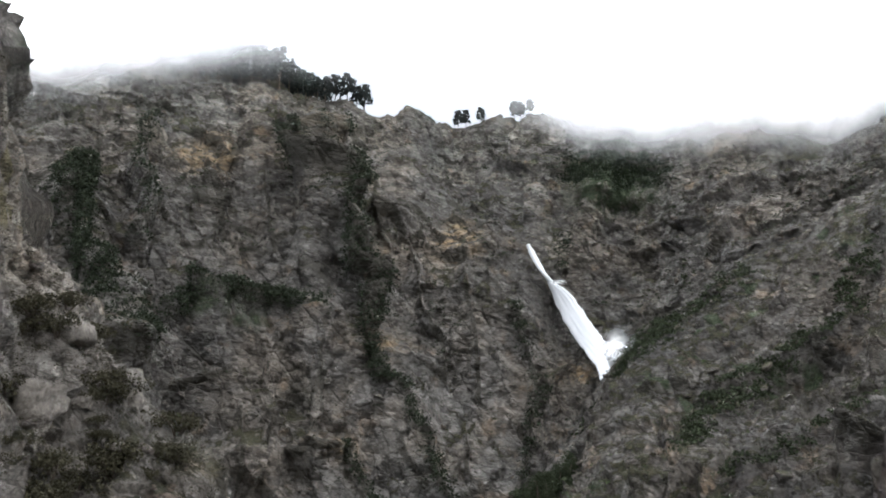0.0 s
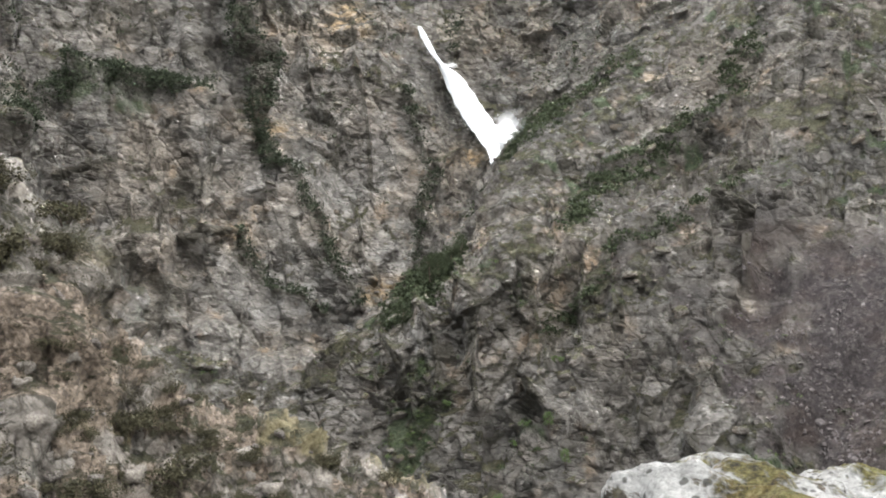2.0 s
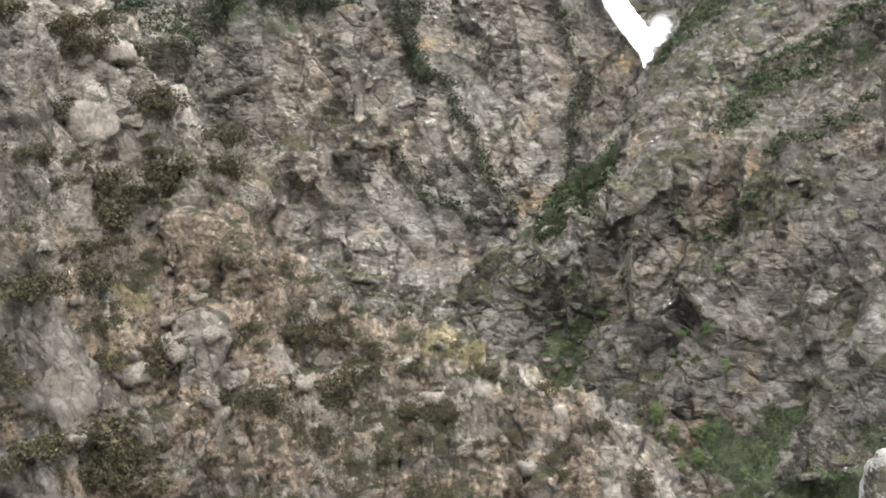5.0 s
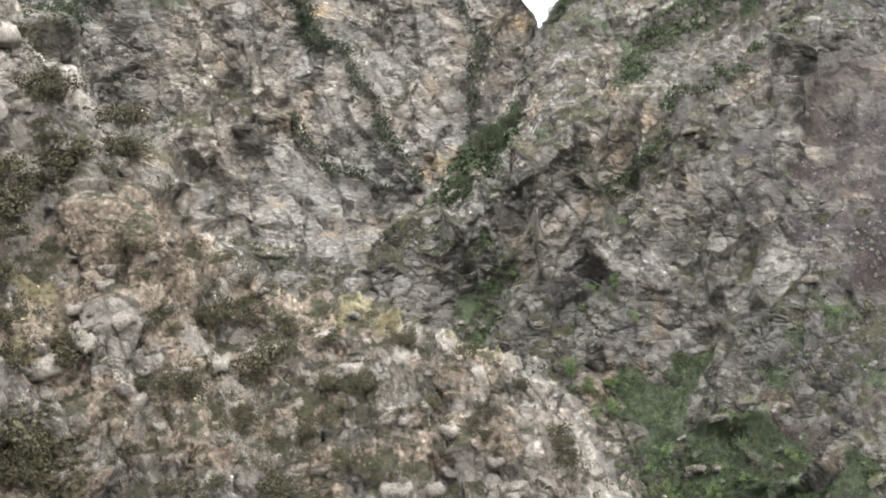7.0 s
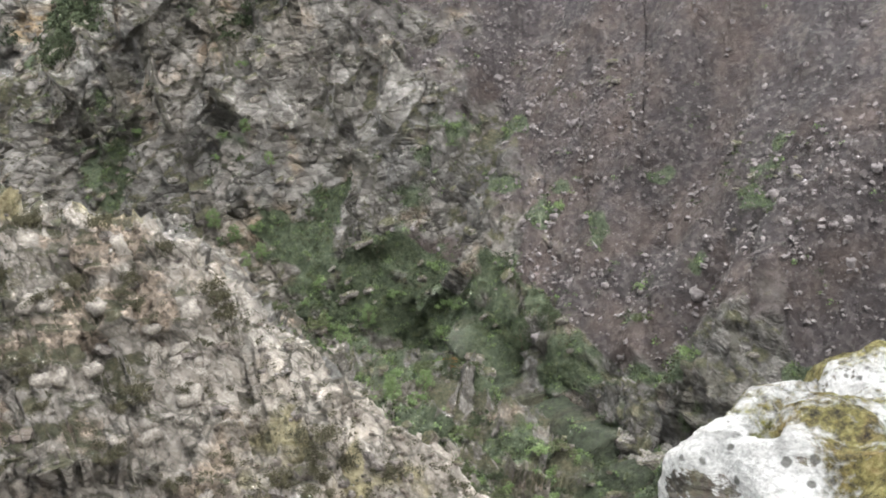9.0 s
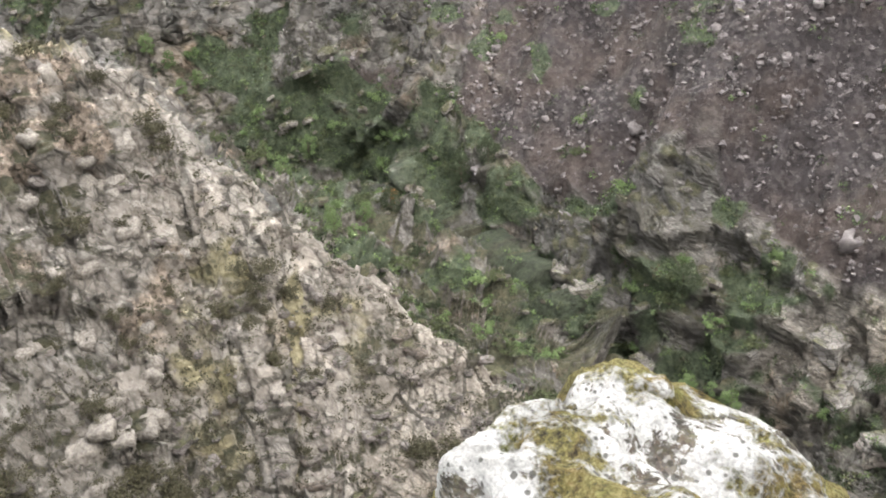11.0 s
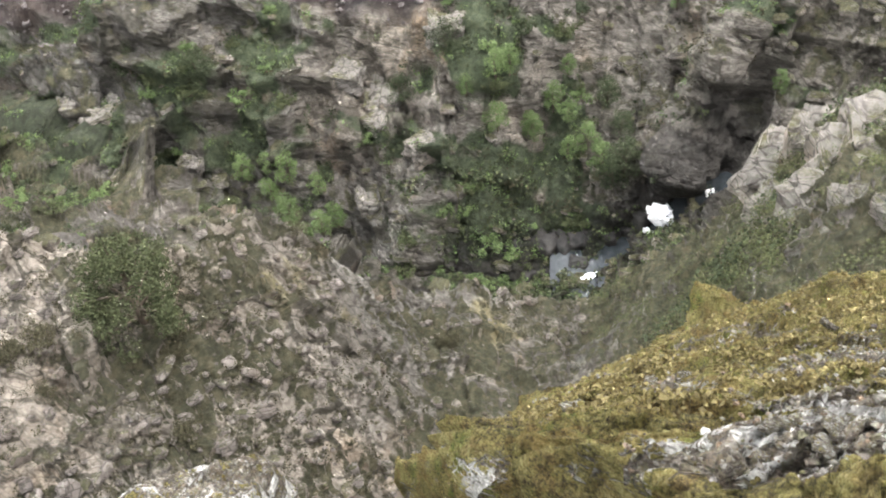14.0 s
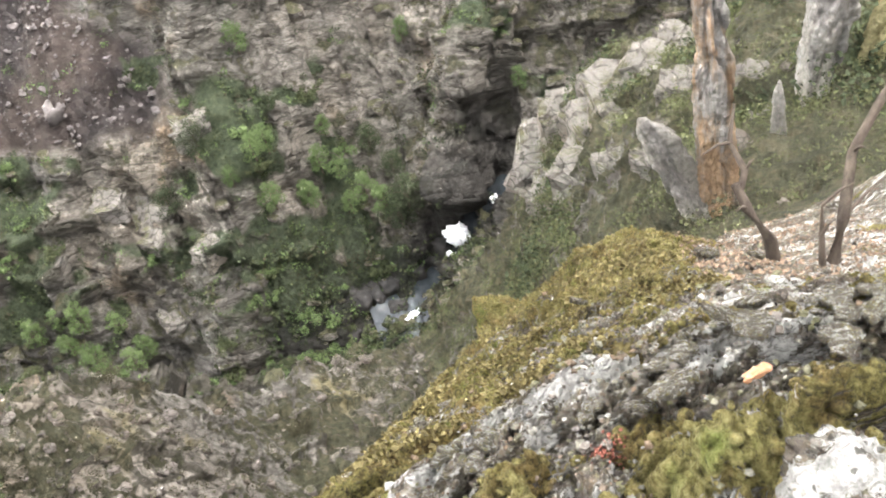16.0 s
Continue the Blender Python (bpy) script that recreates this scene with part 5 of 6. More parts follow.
# bushes of the gorge floor and the foot of the opposite slope
bushes = [make_shrub("gorge_bush", "leafy " + tone + " bush on the gorge slope", 3.0, leaf, 330 + k, 12, 44, 0.050, "bushes of the gorge") for k, (tone, leaf) in enumerate((("fresh green", LEAF_GREEN), ("dark green", LEAF_DARK), ("fresh green", LEAF_GREEN), ("olive", LEAF_OLIVE), ("fresh green", LEAF_GREEN), ("olive", LEAF_OLIVE)))]
places = []
cand = np.argwhere((green + 0.45 * hollow * (1 + nz) > 0.22) & (ZONE > 3.5) & (ZONE < 7.6) & (az > 6) & (az < 78) & (np.abs(ZONE - 5) > 0.12))
for i, j in cand[rng.choice(len(cand), 290, replace=False)]:
    places.append((LAND[i, j] - [0, 0, 0.15], rng.uniform(0, 6), rng.uniform(0.35, 1.0)))
place_copies(bushes, places)


# ---------------------------------------------------------------- joined growth and stones, too many to count
def scatter(count, lo, hi, keep, size, per, leaf, name, label, seed, az_lo=-33, az_hi=120, squash=0.7, tuft=0.20):
    rg = np.random.default_rng(seed)
    rows = np.where((ZONE[0] > lo) & (ZONE[0] < hi))[0]
    cols = np.where((AZ > az_lo) & (AZ < az_hi))[0]
    w = np.maximum(keep[np.ix_(cols, rows)], 0).ravel()
    pick = rg.choice(len(w), count, p=w / w.sum())
    i, j = cols[pick // len(rows)], rows[pick % len(rows)]
    c = LAND[i, j]
    s = size * rg.uniform(0.5, 1.5, len(c))
    d = rg.normal(size=(len(c), per, 3))
    d /= np.linalg.norm(d, axis=2, keepdims=True)
    d[..., 2] = np.abs(d[..., 2])
    pos = c[:, None] + d * s[:, None, None] * rg.uniform(0.4, 1.0, (len(c), per, 1)) * [1, 1, squash]
    v, f = leaf_quads(pos.reshape(-1, 3), d.reshape(-1, 3), np.repeat(s, per)[:, None] * tuft, rg)
    return tagged(new(name, mesh_from(name, v, f, leaf)), label, name.replace("_", " "), kind="stuff")


flatness = soft(NRM[..., 2] * 1.2)
scatter(2600, 9.95, 11.75, soft(0.0 + 0.4 * flatness + 0.9 * nz + green) * np.where(elev < 0, 0.35, 1.0), 1.3, 16, LEAF_DARK, "cliff_growth", "dark shrubs and heath growing on the cliff ledges", 401)
# growth of ledges and joints, packed dark in the gullies to stand for shade
gully = 1.2 * main_gully + 1.3 * ledge + 1.0 * left_gully + 0.7 * side_gully + 1.6 * bump(az, 9.8, 2.8) * bump(elev, 9.4, 1.1) + 0.7 * bump(az, 6.6 + 0.3 * (elev - 4), 0.5) * bump(elev, 5, 1.5) + 0.75 * long_joint + 0.7 * low_joint + 0.55 * right_joint
scatter(4600, 9.95, 12.0, cliff * soft(1.6 * gully - 0.42), 2.3, 18, LEAF_GULLY_SHADE, "gully_growth", "shrubs on cliff ledges and in gullies, leaves darkened for the gullies' shade", 411, -24, 16, 0.7, 0.15)
# the ridge line above the ravine, and diagonal bands rising across the opposite slope
crest_el = np.degrees(np.arctan2(*along(CREST, AZ)[::-1]))[:, None]
ridge_line = bump(elev, crest_el - 0.9 - 0.5 * nz, 0.9) * soft((az - 2) / 2) * soft((20 - az) / 6) + 0.9 * bump(elev, -4.7 + 0.95 * (az - 14.5) + 1.2 * nz, 0.8) * soft((az - 12) / 2) * soft((25 - az) / 2) + 0.6 * bump(elev, -9.5 + 0.8 * (az - 14.5) + 1.2 * nz, 0.6) * soft((az - 10) / 2) * soft((25 - az) / 2)
scatter(3200, 7.2, 9.05, soft(1.6 * ridge_line - 0.5), 1.5, 20, LEAF_DARK, "ridge_growth", "dark green shrubs in bands across the slope", 412, 0, 40)
scatter(2600, 3.06, 7.9, soft(0.12 * (ZONE < 4.9) + 1.3 * green + 0.4 * nz - 0.12), 0.8, 16, LEAF_OLIVE, "valley_bushes", "olive bushes covering the floor of the gorge", 413, 4, 80, 0.8, 0.19)
scatter(2600, 3.06, 7.9, soft(0.15 + 1.3 * green + 0.5 * nzs - 0.3), 0.8, 16, LEAF_DARK, "valley_thicket", "dark evergreen thicket in the gorge", 414, 4, 80, 0.8, 0.19)
scatter(2600, 6.0, 9.2, soft(0.10 + 0.7 * nz + 0.8 * green - 1.5 * scree), 0.75, 16, LEAF_HEATH, "slope_growth", "olive-green low shrubs scattered over the slope", 402)
scatter(3600, 3.2, 8.6, soft(0.06 + 1.2 * green - 0.25 + 0.5 * nzs), 0.6, 18, LEAF_GREEN, "fern_growth", "fresh green ferns and grass tufts in the gorge", 403)
scatter(3400, 1.8, 3.03, soft(0.10 + 1.8 * fbm(LAND / 9.0, 3, 62)) * soft((-6 - az) / 6 + 0.12) * (az < 8), 0.80, 30, LEAF_HEATH, "heath_thicket", "dense olive-brown heath on the upper spur", 406, tuft=0.065)
scatter(4600, 1.8, 3.05, soft(0.25 + 1.0 * nz + 0.8 * nzs) * np.where(az < 10, 1.0, 0.4), 0.32, 24, LEAF_HEATH, "heath_tufts", "small brown-green heath tufts between the stones", 404)
scatter(4200, 2.2, 4.0, np.where(az > 71, soft(0.65 + 0.9 * nz + 0.6 * nzs), 0.0), 0.65, 30, LEAF_BANK, "bank_growth", "olive shrubs covering the steep bank above the river", 405, 70, 115, tuft=0.085)


scatter(2200, 0.6, 2.35, np.where((az > 78) & (dist > 8), soft(0.75 + 0.6 * nz), 0.0), 0.42, 22, LEAF_BANK, "slope_heath", "low olive heath and grass on the slope below the outcrop", 408, 78, 116, tuft=0.09)
scatter(700, 2.2, 4.0, np.where(az > 71, soft(0.2 + 1.4 * nz + 0.6 * nzs), 0.0), 1.0, 26, LEAF_DARK, "bank_thicket", "dark green bushes on the bank above the river", 407, 70, 115, tuft=0.12)


# ---------------------------------------------------------------- broken rock of the cliffs, too much to count
def block_shapes(n, rg, fine):
    """Angular blocks: a box with uneven corners, or a finer one with chipped edges."""
    g = np.array([(x, y, z) for x in (-1, 0, 1) for y in (-1, 0, 1) for z in (-1, 0, 1)], float)
    if not fine:
        p = np.array([(x, y, z) for x in (-1, 1) for y in (-1, 1) for z in (-1, 1)], float)
        f = np.array([(0, 1, 3, 2), (4, 6, 7, 5), (0, 4, 5, 1), (2, 3, 7, 6), (0, 2, 6, 4), (1, 5, 7, 3)])
        out = p + rg.uniform(-0.42, 0.42, (n, 8, 3))
        out[:, p[:, 2] > 0, :2] *= rg.uniform(0.55, 1.0, (n, 1, 1))
        return out, f
    f = []
    at = lambda x, y, z: 9 * x + 3 * y + z
    for i in range(2):
        for j in range(2):
            for k in (0, 2):
                for q in ([at(i, j, k), at(i + 1, j, k), at(i + 1, j + 1, k), at(i, j + 1, k)],
                          [at(j, k, i), at(j, k, i + 1), at(j + 1, k, i + 1), at(j + 1, k, i)],
                          [at(k, i, j), at(k, i + 1, j), at(k, i + 1, j + 1), at(k, i, j + 1)]):
                    f.append(q if k == 2 else q[::-1])
    g = g * (1 - 0.14 * (np.abs(g).sum(1) - 1)[:, None])
    return g + rg.uniform(-0.20, 0.20, (n, 27, 3)), np.array(f)


def turned(deg, axis):
    c, s = np.cos(np.radians(deg)), np.sin(np.radians(deg))
    m = np.zeros(np.shape(deg) + (3, 3))
    i, j = (axis + 1) % 3, (axis + 2) % 3
    m[..., axis, axis] = 1
    m[..., i, i] = m[..., j, j] = c
    m[..., i, j], m[..., j, i] = -s, s
    return m


def rubble(count, lo, hi, keep, small, large, dip, loose, material, name, label, seed, az_lo=-33, az_hi=120, fine=False, form=(1.0, 0.8, 0.5)):
    """Blocks bedded into the ground along the dip of the rock; dip: fall to the right, degrees."""
    rg = np.random.default_rng(seed)
    rows = np.where((ZONE[0] > lo) & (ZONE[0] < hi))[0]
    cols = np.where((AZ > az_lo) & (AZ < az_hi))[0]
    w = np.maximum(keep[np.ix_(cols, rows)], 0).ravel()
    pick = rg.choice(len(w), count, p=w / w.sum())
    i, j = cols[pick // len(rows)], rows[pick % len(rows)]
    s = small * (large / small) ** (rg.random(count) ** 2.0)
    shape, f = block_shapes(count, rg, fine)
    shape = shape * np.array(form) * s[:, None, None] * rg.uniform(0.7, 1.3, (count, 1, 3))
    d = np.interp(AZ[i], *zip(*dip)) + rg.normal(size=count) * loose
    turn = turned(-AZ[i] + rg.normal(size=count) * loose * 1.5, 2) @ turned(d, 1) @ turned(rg.normal(size=count) * loose - 12, 0)
    p = np.einsum("nij,nkj->nki", turn, shape) + (LAND[i, j] - NRM[i, j] * (0.46 * s)[:, None])[:, None]
    k = shape.shape[1]
    f = (f[None] + (np.arange(count) * k)[:, None, None]).reshape(-1, 4)
    return tagged(new(name, mesh_from(name, p.reshape(-1, 3), f, material)), label, "rock", kind="stuff")


rubble(1800, 9.95, 11.9, soft(0.55 + 0.8 * nz - 0.8 * green - 0.9 * gully) * (az < 40) * (1 - (elev > -3) * (elev < 5.6) * bump(az, 4.85 + 0.56 * (5.2 - elev), 1.3)), 0.35, 1.2, [(-34, 10), (-5, 14), (5, 4), (12, -12), (40, -18)], 15, CLIFF_BLOCK, "cliff_blocks", "broken grey beds of rock standing out of the cliff", 421, form=(1.1, 0.8, 0.55))
rubble(2600, 5.6, 9.2, soft(0.6 + 0.9 * nz - 0.85 * scree - 0.5 * green), 0.25, 1.3, [(-34, 12), (0, -20), (25, -24), (45, 4), (120, 10)], 15, SLOPE_BLOCK, "slope_blocks", "broken grey-brown rock ledges of the opposite slope", 422, fine=True, form=(1.15, 0.8, 0.55))
rubble(420, 3.06, 5.4, soft(0.5 + 0.8 * nz), 0.25, 1.2, [(-34, 5), (120, 5)], 16, SLOPE_BLOCK, "hollow_blocks", "grey rocks among the bushes of the hollow", 423, 8, 80, fine=True)
rubble(2200, 1.9, 3.05, soft(0.55 + 0.8 * nz + 0.6 * nzs) * np.where(az < 72, 1.0, 0.10), 0.11, 0.66, [(-34, 12), (120, 12)], 20, SPUR_BLOCK, "spur_blocks", "weathered grey stones and ledges of the spur", 424, fine=True, form=(1.0, 0.75, 0.6))
rubble(5200, 6.1, 9.0, soft(scree - 0.25), 0.07, 0.40, [(-34, 0), (120, 0)], 35, SCREE_STONE, "scree_stones", "small purple-grey stones of the scree", 425, form=(1.0, 0.8, 0.6))


# ---------------------------------------------------------------- boulders
def boulder_set(name, label, group, material, count, seed, nu=18, nv=11, rough=0.42, square=0.50, grain=0.10, smooth=True):
    out = []
    for k in range(count):
        ob = tagged(new(name, rock_mesh(name, (1.0, 0.78, 0.62), seed + k, material, nu, nv, rough, square, grain, 0.0, smooth)), label, "boulder" if name == "boulder" else "stone", group)
        out.append(ob)
    return out


def settle(a, e, lo, hi, size, sink=0.25):
    p, n = spot(a, e, lo, hi)
    return (p - np.array([0, 0, sink * size]) + n * 0.15 * size, rng.uniform(0, 6), size)


pale = boulder_set("boulder", "pale grey weathered boulder resting on the spur", "boulders on the spur", BOULDER, 5, 500)
places = [settle(3.1, -21.3, 2, 3.05, 1.2), settle(2.6, -21.5, 2, 3.05, 0.8), settle(-4.2, -20.1, 2, 3.05, 1.0), settle(-5.6, -18.3, 2, 3.05, 1.0), settle(-0.1, -23.1, 2, 3.05, 0.7), settle(6.5, -23.7, 2, 3.05, 1.0),
          settle(4.0, -27.9, 2, 3.05, 0.9), settle(-2.0, -27.0, 2, 3.05, 0.8), settle(-16.8, -3.2, 2, 3.05, 1.6), settle(-20.5, 0.4, 2, 3.05, 1.8), settle(-22, -3, 2, 3.05, 2.0)]
tries = 0
while len(places) < 170 and tries < 3000:
    tries += 1
    a, e = rng.uniform(-26, 14), rng.uniform(-45, 2)
    crest = np.interp(a, [-28, -17, -9, 8, 14], [12, -3, -16, -23, -32])
    if e < crest - 1:
        places.append(settle(a, e, 2, 3.0, rng.uniform(0.25, 0.8) * (1.5 if rng.random() < 0.12 else 1)))
place_copies(pale, places)
crags = boulder_set("boulder", "grey crag standing out of the gorge slope", "crags in the gorge", CRAG_ROCK, 4, 540, 30, 18, 0.40, 0.36, 0.12, False)
places = [settle(52.7, -39.3, 5, 9, 2.2), settle(53.7, -40.8, 5, 9, 2.6), settle(54.2, -42.2, 5, 9, 2.0), settle(35.4, -37.8, 5, 9, 2.4), settle(32.6, -37.6, 5, 9, 2.0), settle(34.0, -36.6, 5, 9, 1.8), settle(51.8, -46.4, 5, 9, 1.8), settle(40.3, -41.8, 4, 9, 1.7),
          settle(57.9, -43.7, 5, 9, 2.0), settle(15.3, -16.4, 5, 9, 1.6), settle(10.6, -18.8, 5, 9, 1.6),
          settle(84.6, -43.0, 2, 3.2, 2.6), settle(86.2, -41.8, 2, 3.2, 2.4), settle(88.0, -42.6, 2, 3.2, 2.0), settle(86.8, -44.6, 2, 3.2, 2.2), settle(90.0, -41.0, 2, 3.2, 3.0), settle(84.4, -46.0, 2, 3.2, 1.6), settle(92.0, -40.0, 2, 3.2, 2.4), settle(95.0, -40.5, 1.5, 3.2, 1.4), settle(98.5, -40.0, 1.5, 3.2, 1.2), settle(96.4, -42.4, 1.5, 3.2, 0.9), settle(93.0, -43.4, 1.5, 3.2, 1.0), settle(100.0, -42.0, 1.5, 3.2, 0.8), settle(89.6, -44.6, 1.5, 3.2, 1.1), settle(87.0, -47.0, 2, 3.2, 0.9), settle(94.2, -38.6, 2, 3.2, 1.6), settle(60.5, -37.5, 5, 9, 2.2)]
place_copies(crags, places)
def bank_rocks():
    """Dark rocks along both edges of the pool."""
    out = []
    d, h = (np.interp(np.arange(61.0, 82.0, 0.75), AZ, c) for c in along(RIVER, AZ))
    for k, a in enumerate(np.arange(61.0, 82.0, 0.75)):
        r = d[k] + 4.2 + rng.uniform(-0.8, 1.6)
        out.append((np.array([r * math.sin(radians(a)), r * math.cos(radians(a)), h[k] + rng.uniform(0.3, 1.4)]), rng.uniform(0, 6), rng.uniform(0.9, 1.9)))
    return out


wet = boulder_set("boulder", "dark wet boulder beside the river", "dark boulders by the river", DARK_STONE, 3, 560)
place_copies(wet, [settle(a, e, 4.4, 6.2, z, 0.1) for a, e, z in ((74.6, -48.4, 1.5), (73.8, -49.0, 1.2), (77.3, -47.4, 1.5), (69.5, -51.2, 1.2), (68.0, -51.6, 1.4), (66.4, -51.7, 1.3), (72.2, -49.4, 1.1), (64.8, -51.9, 1.2))] + bank_rocks())
stones = boulder_set("stone", "loose purple-grey stone lying on the scree", "stones on the scree", SCREE_STONE, 4, 580, 13, 8)
places = [settle(38.4, -28.6, 6, 9, 1.0), settle(38.8, -29.4, 6, 9, 0.9), settle(52.8, -33.6, 6, 9, 1.5), settle(28.6, -31.0, 6, 9, 1.2), settle(43.1, -23.3, 6, 9, 0.9), settle(34.1, -33.6, 6, 9, 1.0)]
cand = np.argwhere((scree > 0.4) & (elev < -12) & (az < 62))
for i, j in cand[rng.choice(len(cand), 250, replace=False)]:
    size = 0.22 + 0.55 * rng.random() ** 3
    places.append((LAND[i, j] - [0, 0, 0.1 * size], rng.uniform(0, 6), size))
place_copies(stones, places)


# ---------------------------------------------------------------- the rocky viewpoint
def crest_x(y):
    """Where the schist ridge runs along the outcrop."""
    return 2.55 - 0.28 * (y - 0.3)


def outcrop_height(x, y):
    fall = 1.146 - 0.09 * np.clip(-0.3 - y, 0, 3)
    out = np.maximum(0, y - 0.3)
    z = -0.98 - fall * np.maximum(0, x - 2.13) - 0.6 * out - 0.22 * out ** 2
    z -= 0.15 * soft((1.2 - x) / 0.5)
    z += 0.32 * np.exp(-((x - 5.95) ** 2 + (y - 0.70) ** 2) / 0.55) + 0.60 * np.exp(-((x - 7.0) ** 2 + (y - 1.75) ** 2) / 0.05)
    rim = np.interp(x, [-2, 0.3, 1.2, 2.0, 2.6, 3.0, 3.6, 4.0, 4.4, 5.2, 5.8, 7.0, 7.8, 9, 12], [1.6, 1.2, 0.9, 1.0, 1.7, 2.2, 2.8, 3.15, 3.4, 2.75, 2.3, 1.95, 1.5, 0.6, -1.0])
    rim = rim + 0.12 * vnoise(np.stack([x * 2.4, 0 * x, 0 * x], -1), 91)
    ridge = crest_x(y)
    here = soft((1.35 - y) / 0.3) * soft((y + 1.6) / 0.4)
    z += here * (0.06 * np.exp(-((x - ridge) / 0.11) ** 2) - 0.13 * soft((x - ridge - 0.03) / 0.16))
    z -= 6.0 * np.maximum(0, y - rim) + 1.4 * np.maximum(0, x - 7.7)
    return z, rim


def viewpoint():
    gx = np.concatenate([np.arange(-2.2, 1.6, 0.07), np.arange(1.6, 1.9, 0.015), np.arange(1.9, 2.75, 0.0065), np.arange(2.75, 4.2, 0.018), np.arange(4.2, 11.0, 0.05)])
    gy = np.concatenate([np.arange(-5.0, -1.0, 0.07), np.arange(-1.0, -0.2, 0.018), np.arange(-0.2, 1.0, 0.0065), np.arange(1.0, 2.2, 0.018), np.arange(2.2, 4.4, 0.05)])
    x, y = np.meshgrid(gx, gy, indexing="ij")
    z, rim = outcrop_height(x, y)
    p = np.stack([x, y, z], -1)
    ridge = crest_x(y) + 0.05 * vnoise(np.stack([y * 7, 0 * y, 0 * y], -1), 92)
    slab = soft((x - ridge + 0.22) / 0.08) * soft((ridge + 0.10 - x) / 0.08) * soft((1.02 - y) / 0.2)
    lichen = soft((1.12 - y) / 0.2) * np.exp(-((x - ridge + 0.01) / 0.055) ** 2) + 0.5 * slab * soft(1.5 * vnoise(p * 7, 93))
    litter = soft((x - 3.6) / 0.5) * soft((0.30 - y) / 0.3)
    d = 0.09 * fbm(p / 0.9, 3, 71) + 0.018 * fbm(p / 0.10, 4, 72, 0.6)
    d += (0.05 + 0.09 * slab) * blocks(p, 0.55, 73) + 0.075 * (1 - 0.6 * litter) * blocks(p, 0.26, 74) + 0.040 * (1 - 0.6 * litter) * blocks(p * [0.6, 0.6, 1.3], 0.10, 76)
    near = soft((x - 1.8) / 0.1) * soft((2.8 - x) / 0.1) * soft((y + 0.25) / 0.1) * soft((1.05 - y) / 0.1)
    d += near * (0.017 * blocks(p * [0.5, 1.0, 1.0], 0.055, 81) + 0.010 * blocks(p, 0.026, 82) + 0.010 * fbm(p / 0.02, 3, 83))
    cush = 0.5 * fbm(p / 0.35, 3, 75)
    pads = near * 0.45 * fbm(p / 0.11, 3, 84)
    moss = 0.24 + 0.6 * cush + pads - 0.10 * near + (0.34 + 0.5 * vnoise(p * 2.6, 95)) * np.exp(-((y - rim + 0.2) / 0.60) ** 2) * np.where(x > 2.6, 1.0, 0.12 * (x > 1.7)) + 0.5 * np.exp(-((x - 5.95) ** 2 + (y - 0.75) ** 2) / 0.7) - 0.42 * slab - 0.25 * litter + 0.08 * near + (0.26 + 0.5 * vnoise(p * 4.0, 96)) * soft((y - 0.92) / 0.25) * soft((x - 1.75) / 0.2)
    d += 0.05 * soft((moss - 0.2) * 3)
    p[..., 2] += d
    steep = soft((y - rim + 0.35) / 0.3)
    p[..., 1] += steep * (0.16 * fbm(p / 0.45, 4, 77) + 0.10 * blocks(p, 0.4, 78))
    n, m = x.shape
    p[0, :, 2] = p[-1, :, 2] = p[:, 0, 2] = p[:, -1, 2] = np.minimum(p[..., 2].min(), -15)
    me = mesh_from("viewpoint_outcrop", p.reshape(-1, 3), grid_faces(n, m), OUTCROP, True)
    me.attributes.new("moss", "FLOAT", "POINT").data.foreach_set("value", moss.astype(np.float32).ravel())
    me.attributes.new("lichen", "FLOAT", "POINT").data.foreach_set("value", lichen.astype(np.float32).ravel())
    ob = tagged(new("rock_outcrop"), "mossy grey rock outcrop at the cliff edge", "rock outcrop")
    part("bedrock", me, ob)
    return p, moss, litter, ob


OUT, OUT_MOSS, OUT_LITTER, OUT_THING = viewpoint()


def tufts(name, label, mask, count, size, material, seed, lift=0.3, flat=0.6):
    rg = np.random.default_rng(seed)
    idx = np.argwhere(mask)
    near = 1.0 / (0.6 + (OUT[idx[:, 0], idx[:, 1], 0] - 2.0) ** 2) ** 0.2
    idx = idx[rg.choice(len(idx), count, p=near / near.sum())]
    pos = OUT[idx[:, 0], idx[:, 1]] + rg.uniform(-0.016, 0.016, (len(idx), 3)) + [0, 0, size * lift]
    out = np.tile([0.3, 0.3, 0.9], (len(pos), 1))
    v, f = leaf_quads(pos, out, size, rg, flat)
    return tagged(new(name, mesh_from(name, v, f, material)), label, name.replace("_", " "), kind="stuff")


seen_part = (OUT[..., 0] > 1.6) & (OUT[..., 0] < 9.0) & (OUT[..., 2] > -9.5)
tufts("leaf_litter", "dry brown leaves and grit on the slope", seen_part & (OUT_LITTER > 0.3), 16000, 0.013, LITTER, 602, 0.2, 1.2)


